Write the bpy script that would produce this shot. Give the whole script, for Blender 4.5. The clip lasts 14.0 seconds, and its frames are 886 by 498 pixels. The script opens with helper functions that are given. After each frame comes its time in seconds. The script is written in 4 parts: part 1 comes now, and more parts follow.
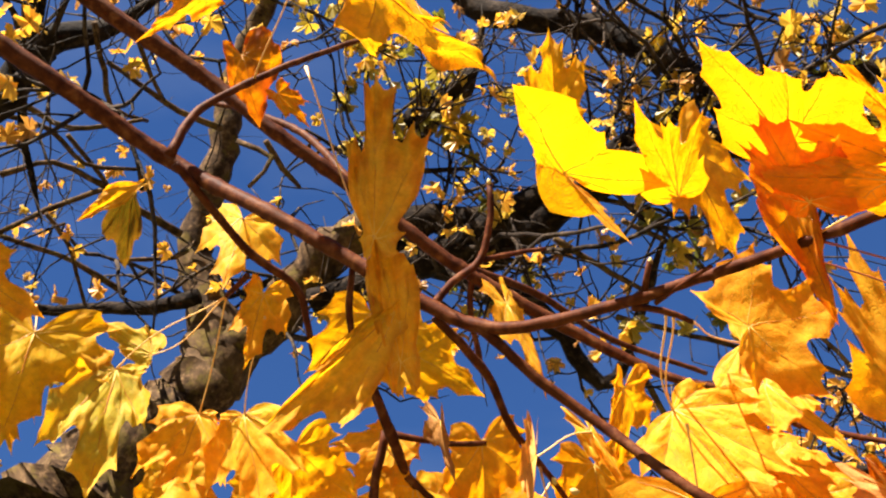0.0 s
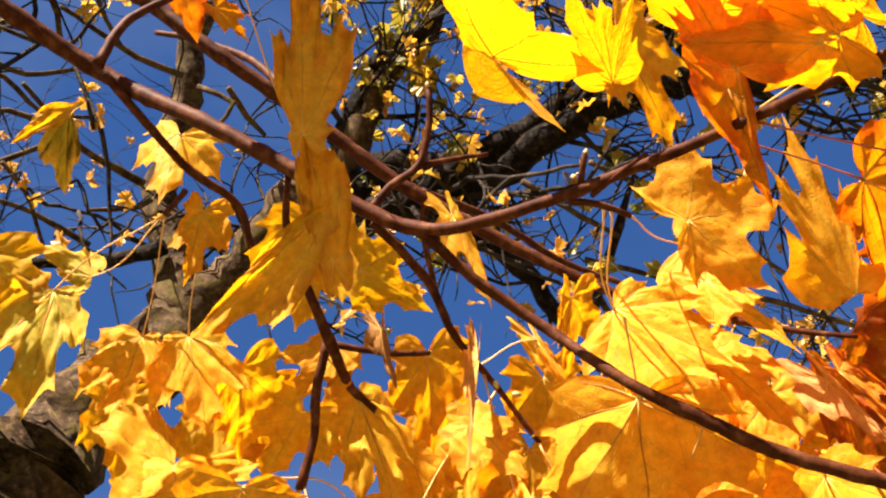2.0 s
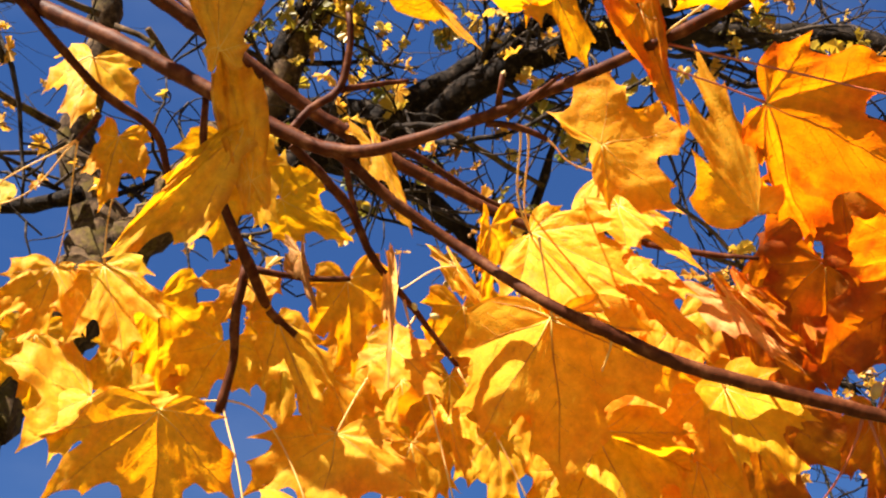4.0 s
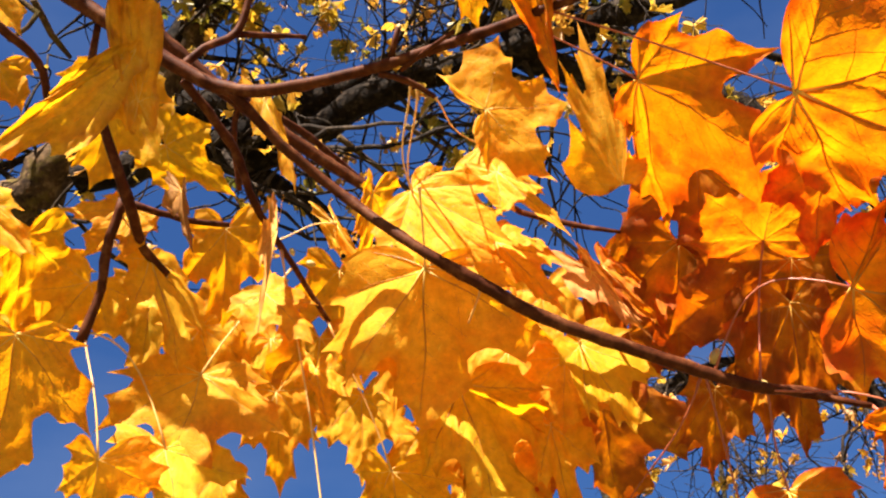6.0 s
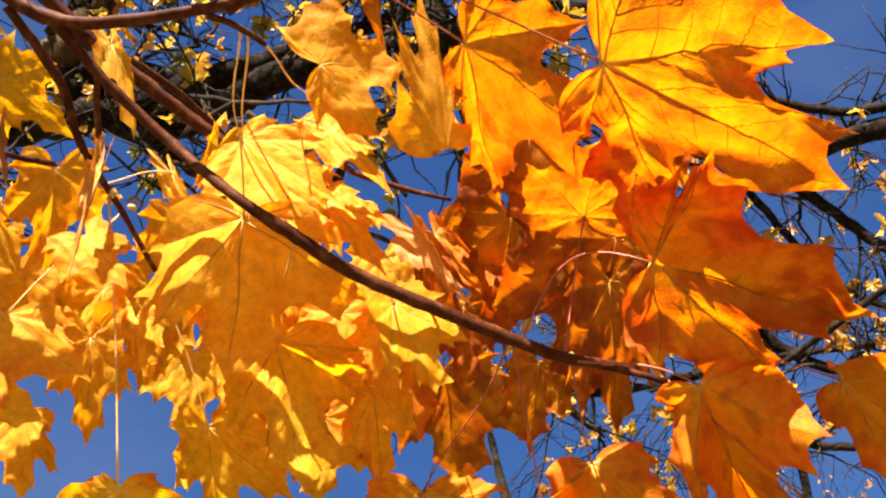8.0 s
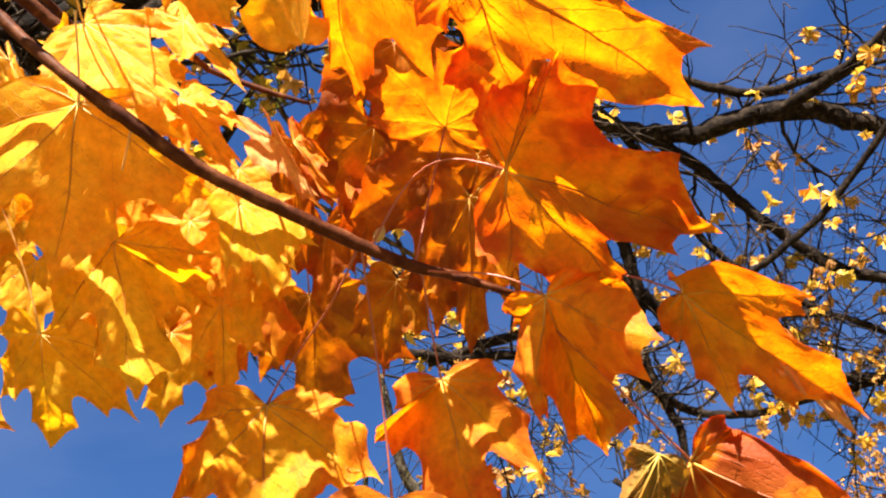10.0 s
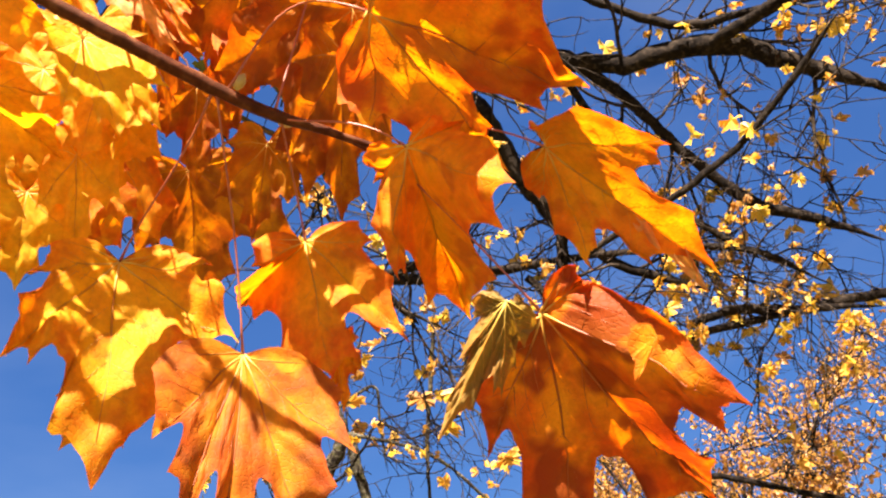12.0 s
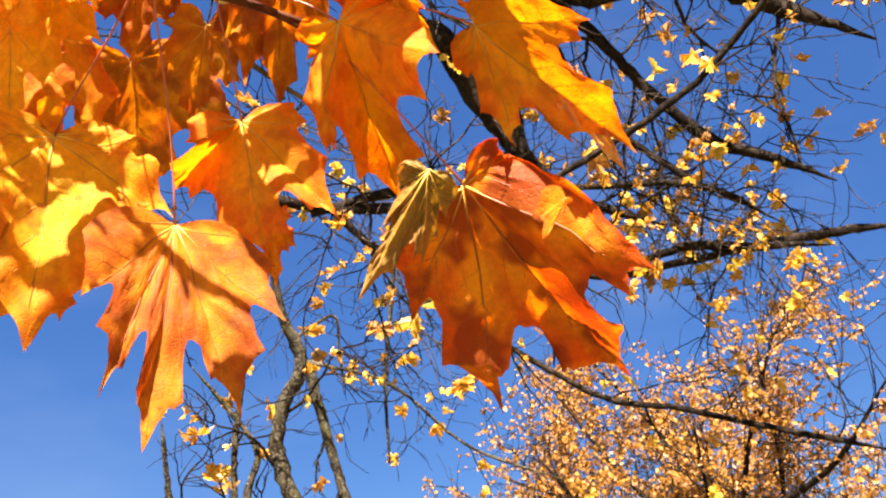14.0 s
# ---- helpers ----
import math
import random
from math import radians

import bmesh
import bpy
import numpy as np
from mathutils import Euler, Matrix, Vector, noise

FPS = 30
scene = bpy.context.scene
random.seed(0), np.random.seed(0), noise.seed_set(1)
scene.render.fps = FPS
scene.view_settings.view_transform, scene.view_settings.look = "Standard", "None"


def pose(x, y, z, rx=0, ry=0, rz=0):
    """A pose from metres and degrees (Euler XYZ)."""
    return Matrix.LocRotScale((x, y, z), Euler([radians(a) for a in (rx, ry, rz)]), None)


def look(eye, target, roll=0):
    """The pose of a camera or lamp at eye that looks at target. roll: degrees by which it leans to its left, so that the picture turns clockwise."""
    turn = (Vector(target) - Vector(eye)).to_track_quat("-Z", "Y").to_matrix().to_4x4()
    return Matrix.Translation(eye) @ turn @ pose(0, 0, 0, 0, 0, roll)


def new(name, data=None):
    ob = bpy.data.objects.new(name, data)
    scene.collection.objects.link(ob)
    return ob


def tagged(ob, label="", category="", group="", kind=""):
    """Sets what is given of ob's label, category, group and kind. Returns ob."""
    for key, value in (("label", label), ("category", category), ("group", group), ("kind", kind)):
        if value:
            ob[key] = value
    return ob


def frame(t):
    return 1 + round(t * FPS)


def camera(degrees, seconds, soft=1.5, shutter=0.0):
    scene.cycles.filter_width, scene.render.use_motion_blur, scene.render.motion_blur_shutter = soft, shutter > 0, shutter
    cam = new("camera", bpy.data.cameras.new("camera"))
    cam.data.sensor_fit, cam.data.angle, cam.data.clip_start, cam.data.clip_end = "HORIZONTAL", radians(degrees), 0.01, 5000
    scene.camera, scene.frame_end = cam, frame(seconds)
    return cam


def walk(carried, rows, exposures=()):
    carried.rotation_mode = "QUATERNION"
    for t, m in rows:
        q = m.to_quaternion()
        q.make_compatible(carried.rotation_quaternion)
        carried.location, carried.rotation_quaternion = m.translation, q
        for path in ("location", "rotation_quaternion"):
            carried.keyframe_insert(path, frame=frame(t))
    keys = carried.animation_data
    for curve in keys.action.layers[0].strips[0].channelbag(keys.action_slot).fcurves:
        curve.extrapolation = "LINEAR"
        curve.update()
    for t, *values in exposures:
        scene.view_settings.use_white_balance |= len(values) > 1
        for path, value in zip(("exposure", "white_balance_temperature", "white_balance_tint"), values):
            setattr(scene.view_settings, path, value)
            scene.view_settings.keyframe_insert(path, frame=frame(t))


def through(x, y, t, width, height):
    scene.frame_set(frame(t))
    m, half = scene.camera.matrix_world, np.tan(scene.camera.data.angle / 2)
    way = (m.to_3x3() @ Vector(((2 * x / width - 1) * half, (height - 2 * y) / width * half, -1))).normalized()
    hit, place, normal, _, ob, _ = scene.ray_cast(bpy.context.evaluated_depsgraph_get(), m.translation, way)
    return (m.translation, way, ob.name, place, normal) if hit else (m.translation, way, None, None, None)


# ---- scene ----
cam = camera(54.4, 14.0, soft=2.2)
PATH = [
    (0, (0.147, 0.272, 1.737), (-0.077, 1.688, 3.131), 3.1),
    (0.5, (0.148, 0.261, 1.746), (-0.049, 1.709, 3.111), 1.3),
    (1, (0.152, 0.276, 1.735), (-0.037, 1.711, 3.116), 1.1),
    (1.5, (0.16, 0.294, 1.726), (-0.024, 1.75, 3.084), 0.9),
    (2, (0.171, 0.312, 1.719), (-0.009, 1.798, 3.046), 0.7),
    (2.5, (0.173, 0.319, 1.711), (0.031, 1.832, 3.012), -0.1),
    (3, (0.177, 0.322, 1.713), (0.071, 1.873, 2.971), -1.1),
    (3.2, (0.177, 0.316, 1.72), (0.093, 1.904, 2.933), -2.0),
    (5.3, (0.166, 0.346, 1.645), (0.308, 1.844, 2.962), -3.1),
    (5.5, (0.161, 0.348, 1.644), (0.359, 1.844, 2.957), -4.1),
    (6, (0.175, 0.343, 1.645), (0.432, 1.851, 2.934), -4.6),
    (6.5, (0.188, 0.342, 1.645), (0.505, 1.852, 2.917), -5.0),
    (7, (0.205, 0.348, 1.634), (0.568, 1.835, 2.921), -5.0),
    (7.5, (0.235, 0.35, 1.627), (0.603, 1.833, 2.918), -4.2),
    (8, (0.248, 0.35, 1.622), (0.666, 1.832, 2.898), -4.4),
    (8.2, (0.256, 0.348, 1.624), (0.68, 1.841, 2.886), -3.9),
    (10.3, (0.301, 0.381, 1.598), (0.951, 1.854, 2.785), -6.0),
    (10.5, (0.308, 0.373, 1.6), (0.967, 1.861, 2.764), -5.4),
    (11, (0.323, 0.384, 1.592), (1.023, 1.874, 2.728), -6.1),
    (11.5, (0.332, 0.41, 1.582), (1.092, 1.89, 2.69), -7.3),
    (12, (0.347, 0.405, 1.567), (1.136, 1.903, 2.632), -7.1),
    (12.5, (0.357, 0.404, 1.556), (1.175, 1.908, 2.589), -7.0),
    (13, (0.358, 0.399, 1.554), (1.21, 1.916, 2.541), -6.3),
    (13.5, (0.363, 0.399, 1.542), (1.234, 1.927, 2.494), -6.2),
    (14, (0.365, 0.402, 1.526), (1.246, 1.936, 2.459), -6.8),
]
EXPOSURES = [(0, 2.42), (8, 2.42), (11, 2.75), (14, 2.95)]
walk(cam, [(t, look(eye, target, roll)) for t, eye, target, roll in PATH], EXPOSURES)

# world: clear autumn afternoon, the sun behind the camera's left shoulder
SUN_TO = Vector((-0.36, -0.56, 0.75)).normalized()
SUN_POWER, SKY_POWER = 5.0, 0.019
world = bpy.data.worlds.new("world")
scene.world = world
world.use_nodes = True
wn, wl = world.node_tree.nodes, world.node_tree.links
sky = wn.new("ShaderNodeTexSky")
sky.sky_type, sky.sun_disc = "NISHITA", False
sky.sun_elevation = math.asin(SUN_TO.z)
sky.sun_rotation = math.atan2(SUN_TO.x, SUN_TO.y)
sky.air_density, sky.dust_density, sky.ozone_density = 1.0, 0.1, 3.0
deep = wn.new("ShaderNodeHueSaturation")
deep.inputs["Hue"].default_value, deep.inputs["Saturation"].default_value = 0.51, 1.3
wl.new(sky.outputs[0], deep.inputs["Color"])
cirrus, veil, mix = wn.new("ShaderNodeTexNoise"), wn.new("ShaderNodeMapRange"), wn.new("ShaderNodeMix")
where, stretch = wn.new("ShaderNodeTexCoord"), wn.new("ShaderNodeMapping")
stretch.inputs["Scale"].default_value = (1.0, 1.6, 3.0)
wl.new(where.outputs["Generated"], stretch.inputs[0])
wl.new(stretch.outputs[0], cirrus.inputs["Vector"])
cirrus.inputs["Scale"].default_value, cirrus.inputs["Detail"].default_value = 2.2, 6.0
for slot, value in zip((1, 2, 3, 4), (0.48, 0.85, 0.0, 0.1)):
    veil.inputs[slot].default_value = value
wl.new(cirrus.outputs["Fac"], veil.inputs[0])
mix.data_type = "RGBA"
wl.new(veil.outputs[0], mix.inputs[0])
even = wn.new("ShaderNodeMix")
even.data_type = "RGBA"
even.inputs[0].default_value, even.inputs[7].default_value = 0.45, (0.72, 1.72, 5.0, 1)
wl.new(deep.outputs[0], even.inputs[6])
wl.new(even.outputs[2], mix.inputs[6])
mix.inputs[7].default_value = (9.0, 9.5, 10.5, 1)
wl.new(mix.outputs[2], wn["Background"].inputs[0])
wn["Background"].inputs[1].default_value = SKY_POWER
sun = new("sun", bpy.data.lights.new("sun", "SUN"))
sun.data.energy, sun.data.angle, sun.data.color = SUN_POWER, radians(0.5), (1.0, 0.915, 0.79)
sun.matrix_world = look(SUN_TO * 10, (0, 0, 0))

# ---------------------------------------------------------------- materials


class Nodes:
    """A small builder for node materials."""

    def __init__(self, name):
        self.material = bpy.data.materials.new(name)
        self.material.use_nodes = True
        self.tree = self.material.node_tree
        self.shader = self.tree.nodes["Principled BSDF"]
        self.out = self.tree.nodes["Material Output"]

    def add(self, kind, **values):
        n = self.tree.nodes.new(kind)
        for k, v in values.items():
            n.inputs[k.replace("_", " ")].default_value = v
        return n

    def link(self, a, b):
        self.tree.links.new(a, b)

    def noise(self, scale, detail=4.0, rough=0.55, where=None):
        n = self.add("ShaderNodeTexNoise", Scale=scale, Detail=detail, Roughness=rough)
        if where is not None:
            self.link(where, n.inputs["Vector"])
        return n.outputs["Fac"]

    def ramp(self, fac, *stops):
        n = self.tree.nodes.new("ShaderNodeValToRGB")
        e = n.color_ramp.elements
        e[0].position, e[0].color = stops[0][0], (*stops[0][1], 1)
        e[1].position, e[1].color = stops[-1][0], (*stops[-1][1], 1)
        for p, c in stops[1:-1]:
            e.new(p).color = (*c, 1)
        self.link(fac, n.inputs[0])
        return n.outputs[0]

    def grey(self, fac, lo, hi, to_lo=0.0, to_hi=1.0):
        n = self.tree.nodes.new("ShaderNodeMapRange")
        for i, v in enumerate((lo, hi, to_lo, to_hi)):
            n.inputs[i + 1].default_value = v
        self.link(fac, n.inputs[0])
        return n.outputs[0]

    def blend(self, fac, a, b, kind="MIX"):
        n = self.tree.nodes.new("ShaderNodeMix")
        n.data_type, n.blend_type = "RGBA", kind
        for s, v in ((0, fac), (6, a), (7, b)):
            if isinstance(v, bpy.types.NodeSocket):
                self.link(v, n.inputs[s])
            else:
                n.inputs[s].default_value = v if s == 0 else (*v, 1)
        return n.outputs[2]

    def times(self, a, b):
        n = self.tree.nodes.new("ShaderNodeMath")
        n.operation = "MULTIPLY"
        for s, v in ((0, a), (1, b)):
            if isinstance(v, bpy.types.NodeSocket):
                self.link(v, n.inputs[s])
            else:
                n.inputs[s].default_value = v
        return n.outputs[0]

    def bump(self, height, strength, distance):
        n = self.add("ShaderNodeBump", Strength=strength, Distance=distance)
        self.link(height, n.inputs["Height"])
        self.link(n.outputs[0], self.shader.inputs["Normal"])
        return n.outputs[0]


def leaf_material(name, base, second, rim, spots, spot_amount=0.3, through=0.58, gloss=0.55, spot_scale=9.0, spot_from=0.60, through_tint=(1, 0.8, 0.22), paler=0.04):
    """A thin leaf: reflected and transmitted colour, blotches, a rim of another colour, spots, fine net of veins."""
    m = Nodes(name)
    grain = m.tree.nodes.new("ShaderNodeTexCoord")
    place = m.tree.nodes.new("ShaderNodeVectorMath")
    place.operation = "SCALE"
    place.inputs["Scale"].default_value = 9.5
    m.link(grain.outputs["Object"], place.inputs[0])
    shift = m.tree.nodes.new("ShaderNodeVectorMath")
    shift.operation = "ADD"
    info = m.tree.nodes.new("ShaderNodeObjectInfo")
    far = m.add("ShaderNodeCombineXYZ")
    m.link(m.times(info.outputs["Random"], 37.0), far.inputs[0])
    m.link(m.times(info.outputs["Random"], 91.0), far.inputs[1])
    m.link(place.outputs[0], shift.inputs[0])
    m.link(far.outputs[0], shift.inputs[1])
    at = shift.outputs[0]
    big = m.noise(2.6, 3, 0.6, at)
    fine = m.noise(14, 5, 0.65, at)
    web = m.tree.nodes.new("ShaderNodeAttribute")
    web.attribute_name = "web"
    part_way = m.add("ShaderNodeMath")
    part_way.operation = "ADD"
    m.link(m.grey(big, 0.36, 0.66, 0.0, 0.65), part_way.inputs[0])
    m.link(m.times(web.outputs["Fac"], 0.6), part_way.inputs[1])
    colour = m.blend(m.grey(part_way.outputs[0], 0.0, 1.0), base, second)
    edge = m.tree.nodes.new("ShaderNodeAttribute")
    edge.attribute_name = "rim"
    rimmed = m.times(m.grey(edge.outputs["Fac"], 0.5, 0.97), m.grey(m.noise(6.0, 4, 0.6, at), 0.36, 0.56))
    colour = m.blend(m.times(rimmed, 0.9), colour, rim)
    vary = m.add("ShaderNodeHueSaturation")
    m.link(m.grey(info.outputs["Random"], 0, 1, 0.49, 0.508), vary.inputs["Hue"])
    m.link(m.grey(fine, 0.28, 0.72, 0.76, 1.1), vary.inputs["Value"])
    m.link(colour, vary.inputs["Color"])
    colour = vary.outputs[0]
    dots = m.grey(m.noise(spot_scale, 2, 0.5, at), spot_from, spot_from + 0.1)
    colour = m.blend(m.times(dots, spot_amount), colour, spots)
    cells = m.add("ShaderNodeTexVoronoi", Scale=26.0)
    cells.feature = "DISTANCE_TO_EDGE"
    m.link(at, cells.inputs["Vector"])
    net = m.grey(cells.outputs["Distance"], 0.0, 0.09, 0.0, 1.0)
    colour = m.blend(m.grey(net, 0, 1, 0.12, 0.0), colour, spots)
    m.link(m.blend(paler, colour, (0.90, 0.68, 0.22)), m.shader.inputs["Base Color"])
    m.shader.inputs["Roughness"].default_value = gloss
    m.shader.inputs["Specular IOR Level"].default_value = 0.12
    height = m.blend(0.35, net, fine)
    bump = m.bump(height, 0.3, 0.001)
    thin = m.add("ShaderNodeBsdfTranslucent")
    m.link(m.blend(1.0, colour, through_tint, "MULTIPLY"), thin.inputs[0])
    m.link(bump, thin.inputs["Normal"])
    mix = m.add("ShaderNodeMixShader", Fac=through)
    m.link(m.shader.outputs[0], mix.inputs[1])
    m.link(thin.outputs[0], mix.inputs[2])
    m.link(mix.outputs[0], m.out.inputs[0])
    return m.material


def bark_material(name, dark, mid, pale, scale, pale_amount=0.5, moss=None, rough=0.75, gloss=0.06, relief=0.6):
    m = Nodes(name)
    tc = m.tree.nodes.new("ShaderNodeTexCoord")
    at = tc.outputs["Object"]
    a = m.noise(scale, 6, 0.65, at)
    b = m.noise(scale * 0.18, 4, 0.6, at)
    colour = m.ramp(a, (0.3, dark), (0.52, mid), (0.75, pale))
    colour = m.blend(m.times(m.grey(b, 0.45, 0.65), pale_amount), colour, pale)
    if moss:
        colour = m.blend(m.times(m.grey(m.noise(scale * 0.4, 5, 0.7, at), 0.52, 0.62), 0.7), colour, moss)
    m.link(colour, m.shader.inputs["Base Color"])
    m.shader.inputs["Roughness"].default_value = rough
    m.shader.inputs["Specular IOR Level"].default_value = gloss
    m.bump(a, 0.6, relief / scale)
    return m.material


def plain_material(name, colour, other, scale, rough=0.6):
    m = Nodes(name)
    tc = m.tree.nodes.new("ShaderNodeTexCoord")
    n = m.noise(scale, 5, 0.6, tc.outputs["Object"])
    m.link(m.ramp(n, (0.3, colour), (0.7, other)), m.shader.inputs["Base Color"])
    m.shader.inputs["Roughness"].default_value = rough
    m.bump(n, 0.3, 0.2 / scale)
    return m.material


def small_leaf_material(name, one, two, three, through=0.45):
    """Far foliage: each leaf of the sheet takes its own shade."""
    m = Nodes(name)
    geo = m.tree.nodes.new("ShaderNodeNewGeometry")
    colour = m.ramp(geo.outputs["Random Per Island"], (0.0, one), (0.5, two), (1.0, three))
    m.link(colour, m.shader.inputs["Base Color"])
    m.shader.inputs["Roughness"].default_value = 0.5
    thin = m.add("ShaderNodeBsdfTranslucent")
    m.link(colour, thin.inputs[0])
    mix = m.add("ShaderNodeMixShader", Fac=through)
    m.link(m.shader.outputs[0], mix.inputs[1])
    m.link(thin.outputs[0], mix.inputs[2])
    m.link(mix.outputs[0], m.out.inputs[0])
    return m.material


def small_vein(name, one, two, pale):
    """Leaf veins: paler where they spring from the stalk, then a little deeper than the leaf, letting some light through."""
    m = Nodes(name)
    tc = m.tree.nodes.new("ShaderNodeTexCoord")
    colour = m.ramp(m.noise(60, 3, 0.5, tc.outputs["Object"]), (0.3, one), (0.7, two))
    reach = m.tree.nodes.new("ShaderNodeVectorMath")
    reach.operation = "LENGTH"
    m.link(tc.outputs["Object"], reach.inputs[0])
    colour = m.blend(m.grey(reach.outputs["Value"], 0.002, 0.022, 0.9, 0.0), colour, pale)
    m.link(colour, m.shader.inputs["Base Color"])
    thin = m.add("ShaderNodeBsdfTranslucent")
    m.link(colour, thin.inputs[0])
    mix = m.add("ShaderNodeMixShader", Fac=0.4)
    m.link(m.shader.outputs[0], mix.inputs[1])
    m.link(thin.outputs[0], mix.inputs[2])
    m.link(mix.outputs[0], m.out.inputs[0])
    return m.material


LEAF = {
    "yellow": leaf_material("yellow leaf", (0.88, 0.53, 0.03), (0.85, 0.42, 0.009), (0.81, 0.33, 0.006), (0.42, 0.15, 0.01), 0.3, through_tint=(1, 0.82, 0.2)),
    "spotted": leaf_material("mustard yellow leaf", (0.84, 0.56, 0.05), (0.82, 0.42, 0.015), (0.60, 0.24, 0.01), (0.26, 0.08, 0.012), 0.75, spot_scale=4.5, spot_from=0.6, through_tint=(1, 0.82, 0.2)),
    "bright": leaf_material("bright yellow leaf", (0.84, 0.46, 0.015), (0.82, 0.40, 0.006), (0.80, 0.34, 0.006), (0.56, 0.25, 0.01), 0.15, 0.62, through_tint=(1, 0.86, 0.2)),
    "green": leaf_material("green-yellow leaf", (0.76, 0.52, 0.03), (0.42, 0.38, 0.05), (0.80, 0.42, 0.02), (0.30, 0.22, 0.03), 0.25),
    "olive": leaf_material("olive withered leaf", (0.10, 0.080, 0.010), (0.08, 0.055, 0.010), (0.18, 0.09, 0.02), (0.09, 0.05, 0.01), 0.5, 0.4, 0.6, paler=0.0),
    "orangeyellow": leaf_material("orange-yellow leaf", (0.88, 0.39, 0.008), (0.81, 0.25, 0.004), (0.72, 0.12, 0.004), (0.46, 0.09, 0.01), 0.6, spot_scale=5.5, spot_from=0.57),
    "orange": leaf_material("orange leaf", (0.88, 0.42, 0.012), (0.78, 0.20, 0.005), (0.54, 0.06, 0.004), (0.30, 0.05, 0.01), 0.6, spot_scale=7.0),
    "red": leaf_material("orange-red leaf", (0.92, 0.31, 0.006), (0.77, 0.095, 0.003), (0.66, 0.06, 0.003), (0.26, 0.02, 0.004), 0.85, spot_scale=3.4, spot_from=0.47),
    "flame": leaf_material("flame orange leaf", (0.93, 0.42, 0.006), (0.86, 0.17, 0.003), (0.66, 0.05, 0.003), (0.40, 0.045, 0.006), 0.6, spot_scale=3.0, spot_from=0.5),
    "rust": leaf_material("rust-brown leaf", (0.80, 0.32, 0.008), (0.50, 0.10, 0.004), (0.36, 0.05, 0.004), (0.22, 0.04, 0.01), 0.65, spot_scale=4.0, spot_from=0.52),
    "crinkled": leaf_material("crinkled olive-brown leaf", (0.28, 0.18, 0.025), (0.17, 0.10, 0.018), (0.34, 0.15, 0.03), (0.16, 0.08, 0.02), 0.5, 0.4, 0.55),
    "brown": leaf_material("withered leaf", (0.45, 0.20, 0.06), (0.30, 0.12, 0.035), (0.28, 0.10, 0.03), (0.12, 0.05, 0.02), 0.6, 0.25, 0.7),
    "pale": leaf_material("pale withered leaf", (0.74, 0.38, 0.11), (0.64, 0.27, 0.07), (0.60, 0.21, 0.05), (0.35, 0.12, 0.04), 0.4, 0.35, 0.6),
}
VEIN = {
    "yellow": small_vein("yellow vein", (0.58, 0.24, 0.012), (0.46, 0.15, 0.01), (0.88, 0.62, 0.12)),
    "red": small_vein("reddish vein", (0.46, 0.11, 0.01), (0.32, 0.055, 0.006), (0.86, 0.50, 0.08)),
}
STALK = {
    "yellow": plain_material("yellow stalk", (0.70, 0.42, 0.12), (0.58, 0.30, 0.08), 40, 0.45),
    "red": plain_material("red stalk", (0.34, 0.085, 0.03), (0.22, 0.045, 0.02), 40, 0.45),
}
TWIG_BARK = bark_material("smooth red-brown twig bark", (0.018, 0.004, 0.002), (0.060, 0.016, 0.006), (0.15, 0.060, 0.024), 90, 0.15, rough=0.6, gloss=0.05, relief=0.06)
OLD_BARK = bark_material("rough grey-brown bark", (0.006, 0.004, 0.003), (0.045, 0.026, 0.014), (0.18, 0.11, 0.055), 45, 0.28, (0.09, 0.065, 0.015), 0.9, relief=0.3)
THIN_TWIG = bark_material("brown twig bark", (0.004, 0.003, 0.002), (0.016, 0.010, 0.007), (0.10, 0.07, 0.048), 40, 0.3)
LICHEN_BARK = bark_material("dark bark spotted with pale lichen", (0.003, 0.002, 0.002), (0.014, 0.009, 0.006), (0.20, 0.17, 0.12), 60, 0.25, (0.05, 0.045, 0.012), 0.9)
# near-black branch bark: the shade on branches behind is put into the colour
SHADED_BARK = bark_material("branch bark darkened for shade", (0.002, 0.0014, 0.001), (0.008, 0.005, 0.0035), (0.055, 0.038, 0.026), 45, 0.25, None, 0.85)
BUD = plain_material("pale bud", (0.46, 0.34, 0.10), (0.30, 0.18, 0.05), 200)
FAR_YELLOW = small_leaf_material("far yellow leaves", (0.58, 0.38, 0.04), (0.66, 0.33, 0.025), (0.34, 0.15, 0.03))
FAR_GOLD = small_leaf_material("far golden leaves", (0.36, 0.14, 0.02), (0.46, 0.22, 0.026), (0.20, 0.07, 0.015))
FAR_OLIVE = small_leaf_material("far olive and yellow leaves", (0.10, 0.11, 0.012), (0.40, 0.27, 0.02), (0.60, 0.33, 0.02))
# ground out of view; its yellow-brown is chosen to bounce warm light up
GRASS = plain_material("grass tinted yellow for bounce light", (0.04, 0.05, 0.015), (0.15, 0.10, 0.025), 3, 0.9)

# ---------------------------------------------------------------- builders


def mesh_object(name, verts, faces, material, parent=None, smooth=True, label=""):
    me = bpy.data.meshes.new(name)
    me.from_pydata([tuple(v) for v in verts], [], [tuple(f) for f in faces])
    me.materials.append(material)
    if smooth:
        me.polygons.foreach_set("use_smooth", [True] * len(me.polygons))
    ob = new(name, me)
    ob.parent = parent
    if label:
        tagged(ob, label)
    return ob


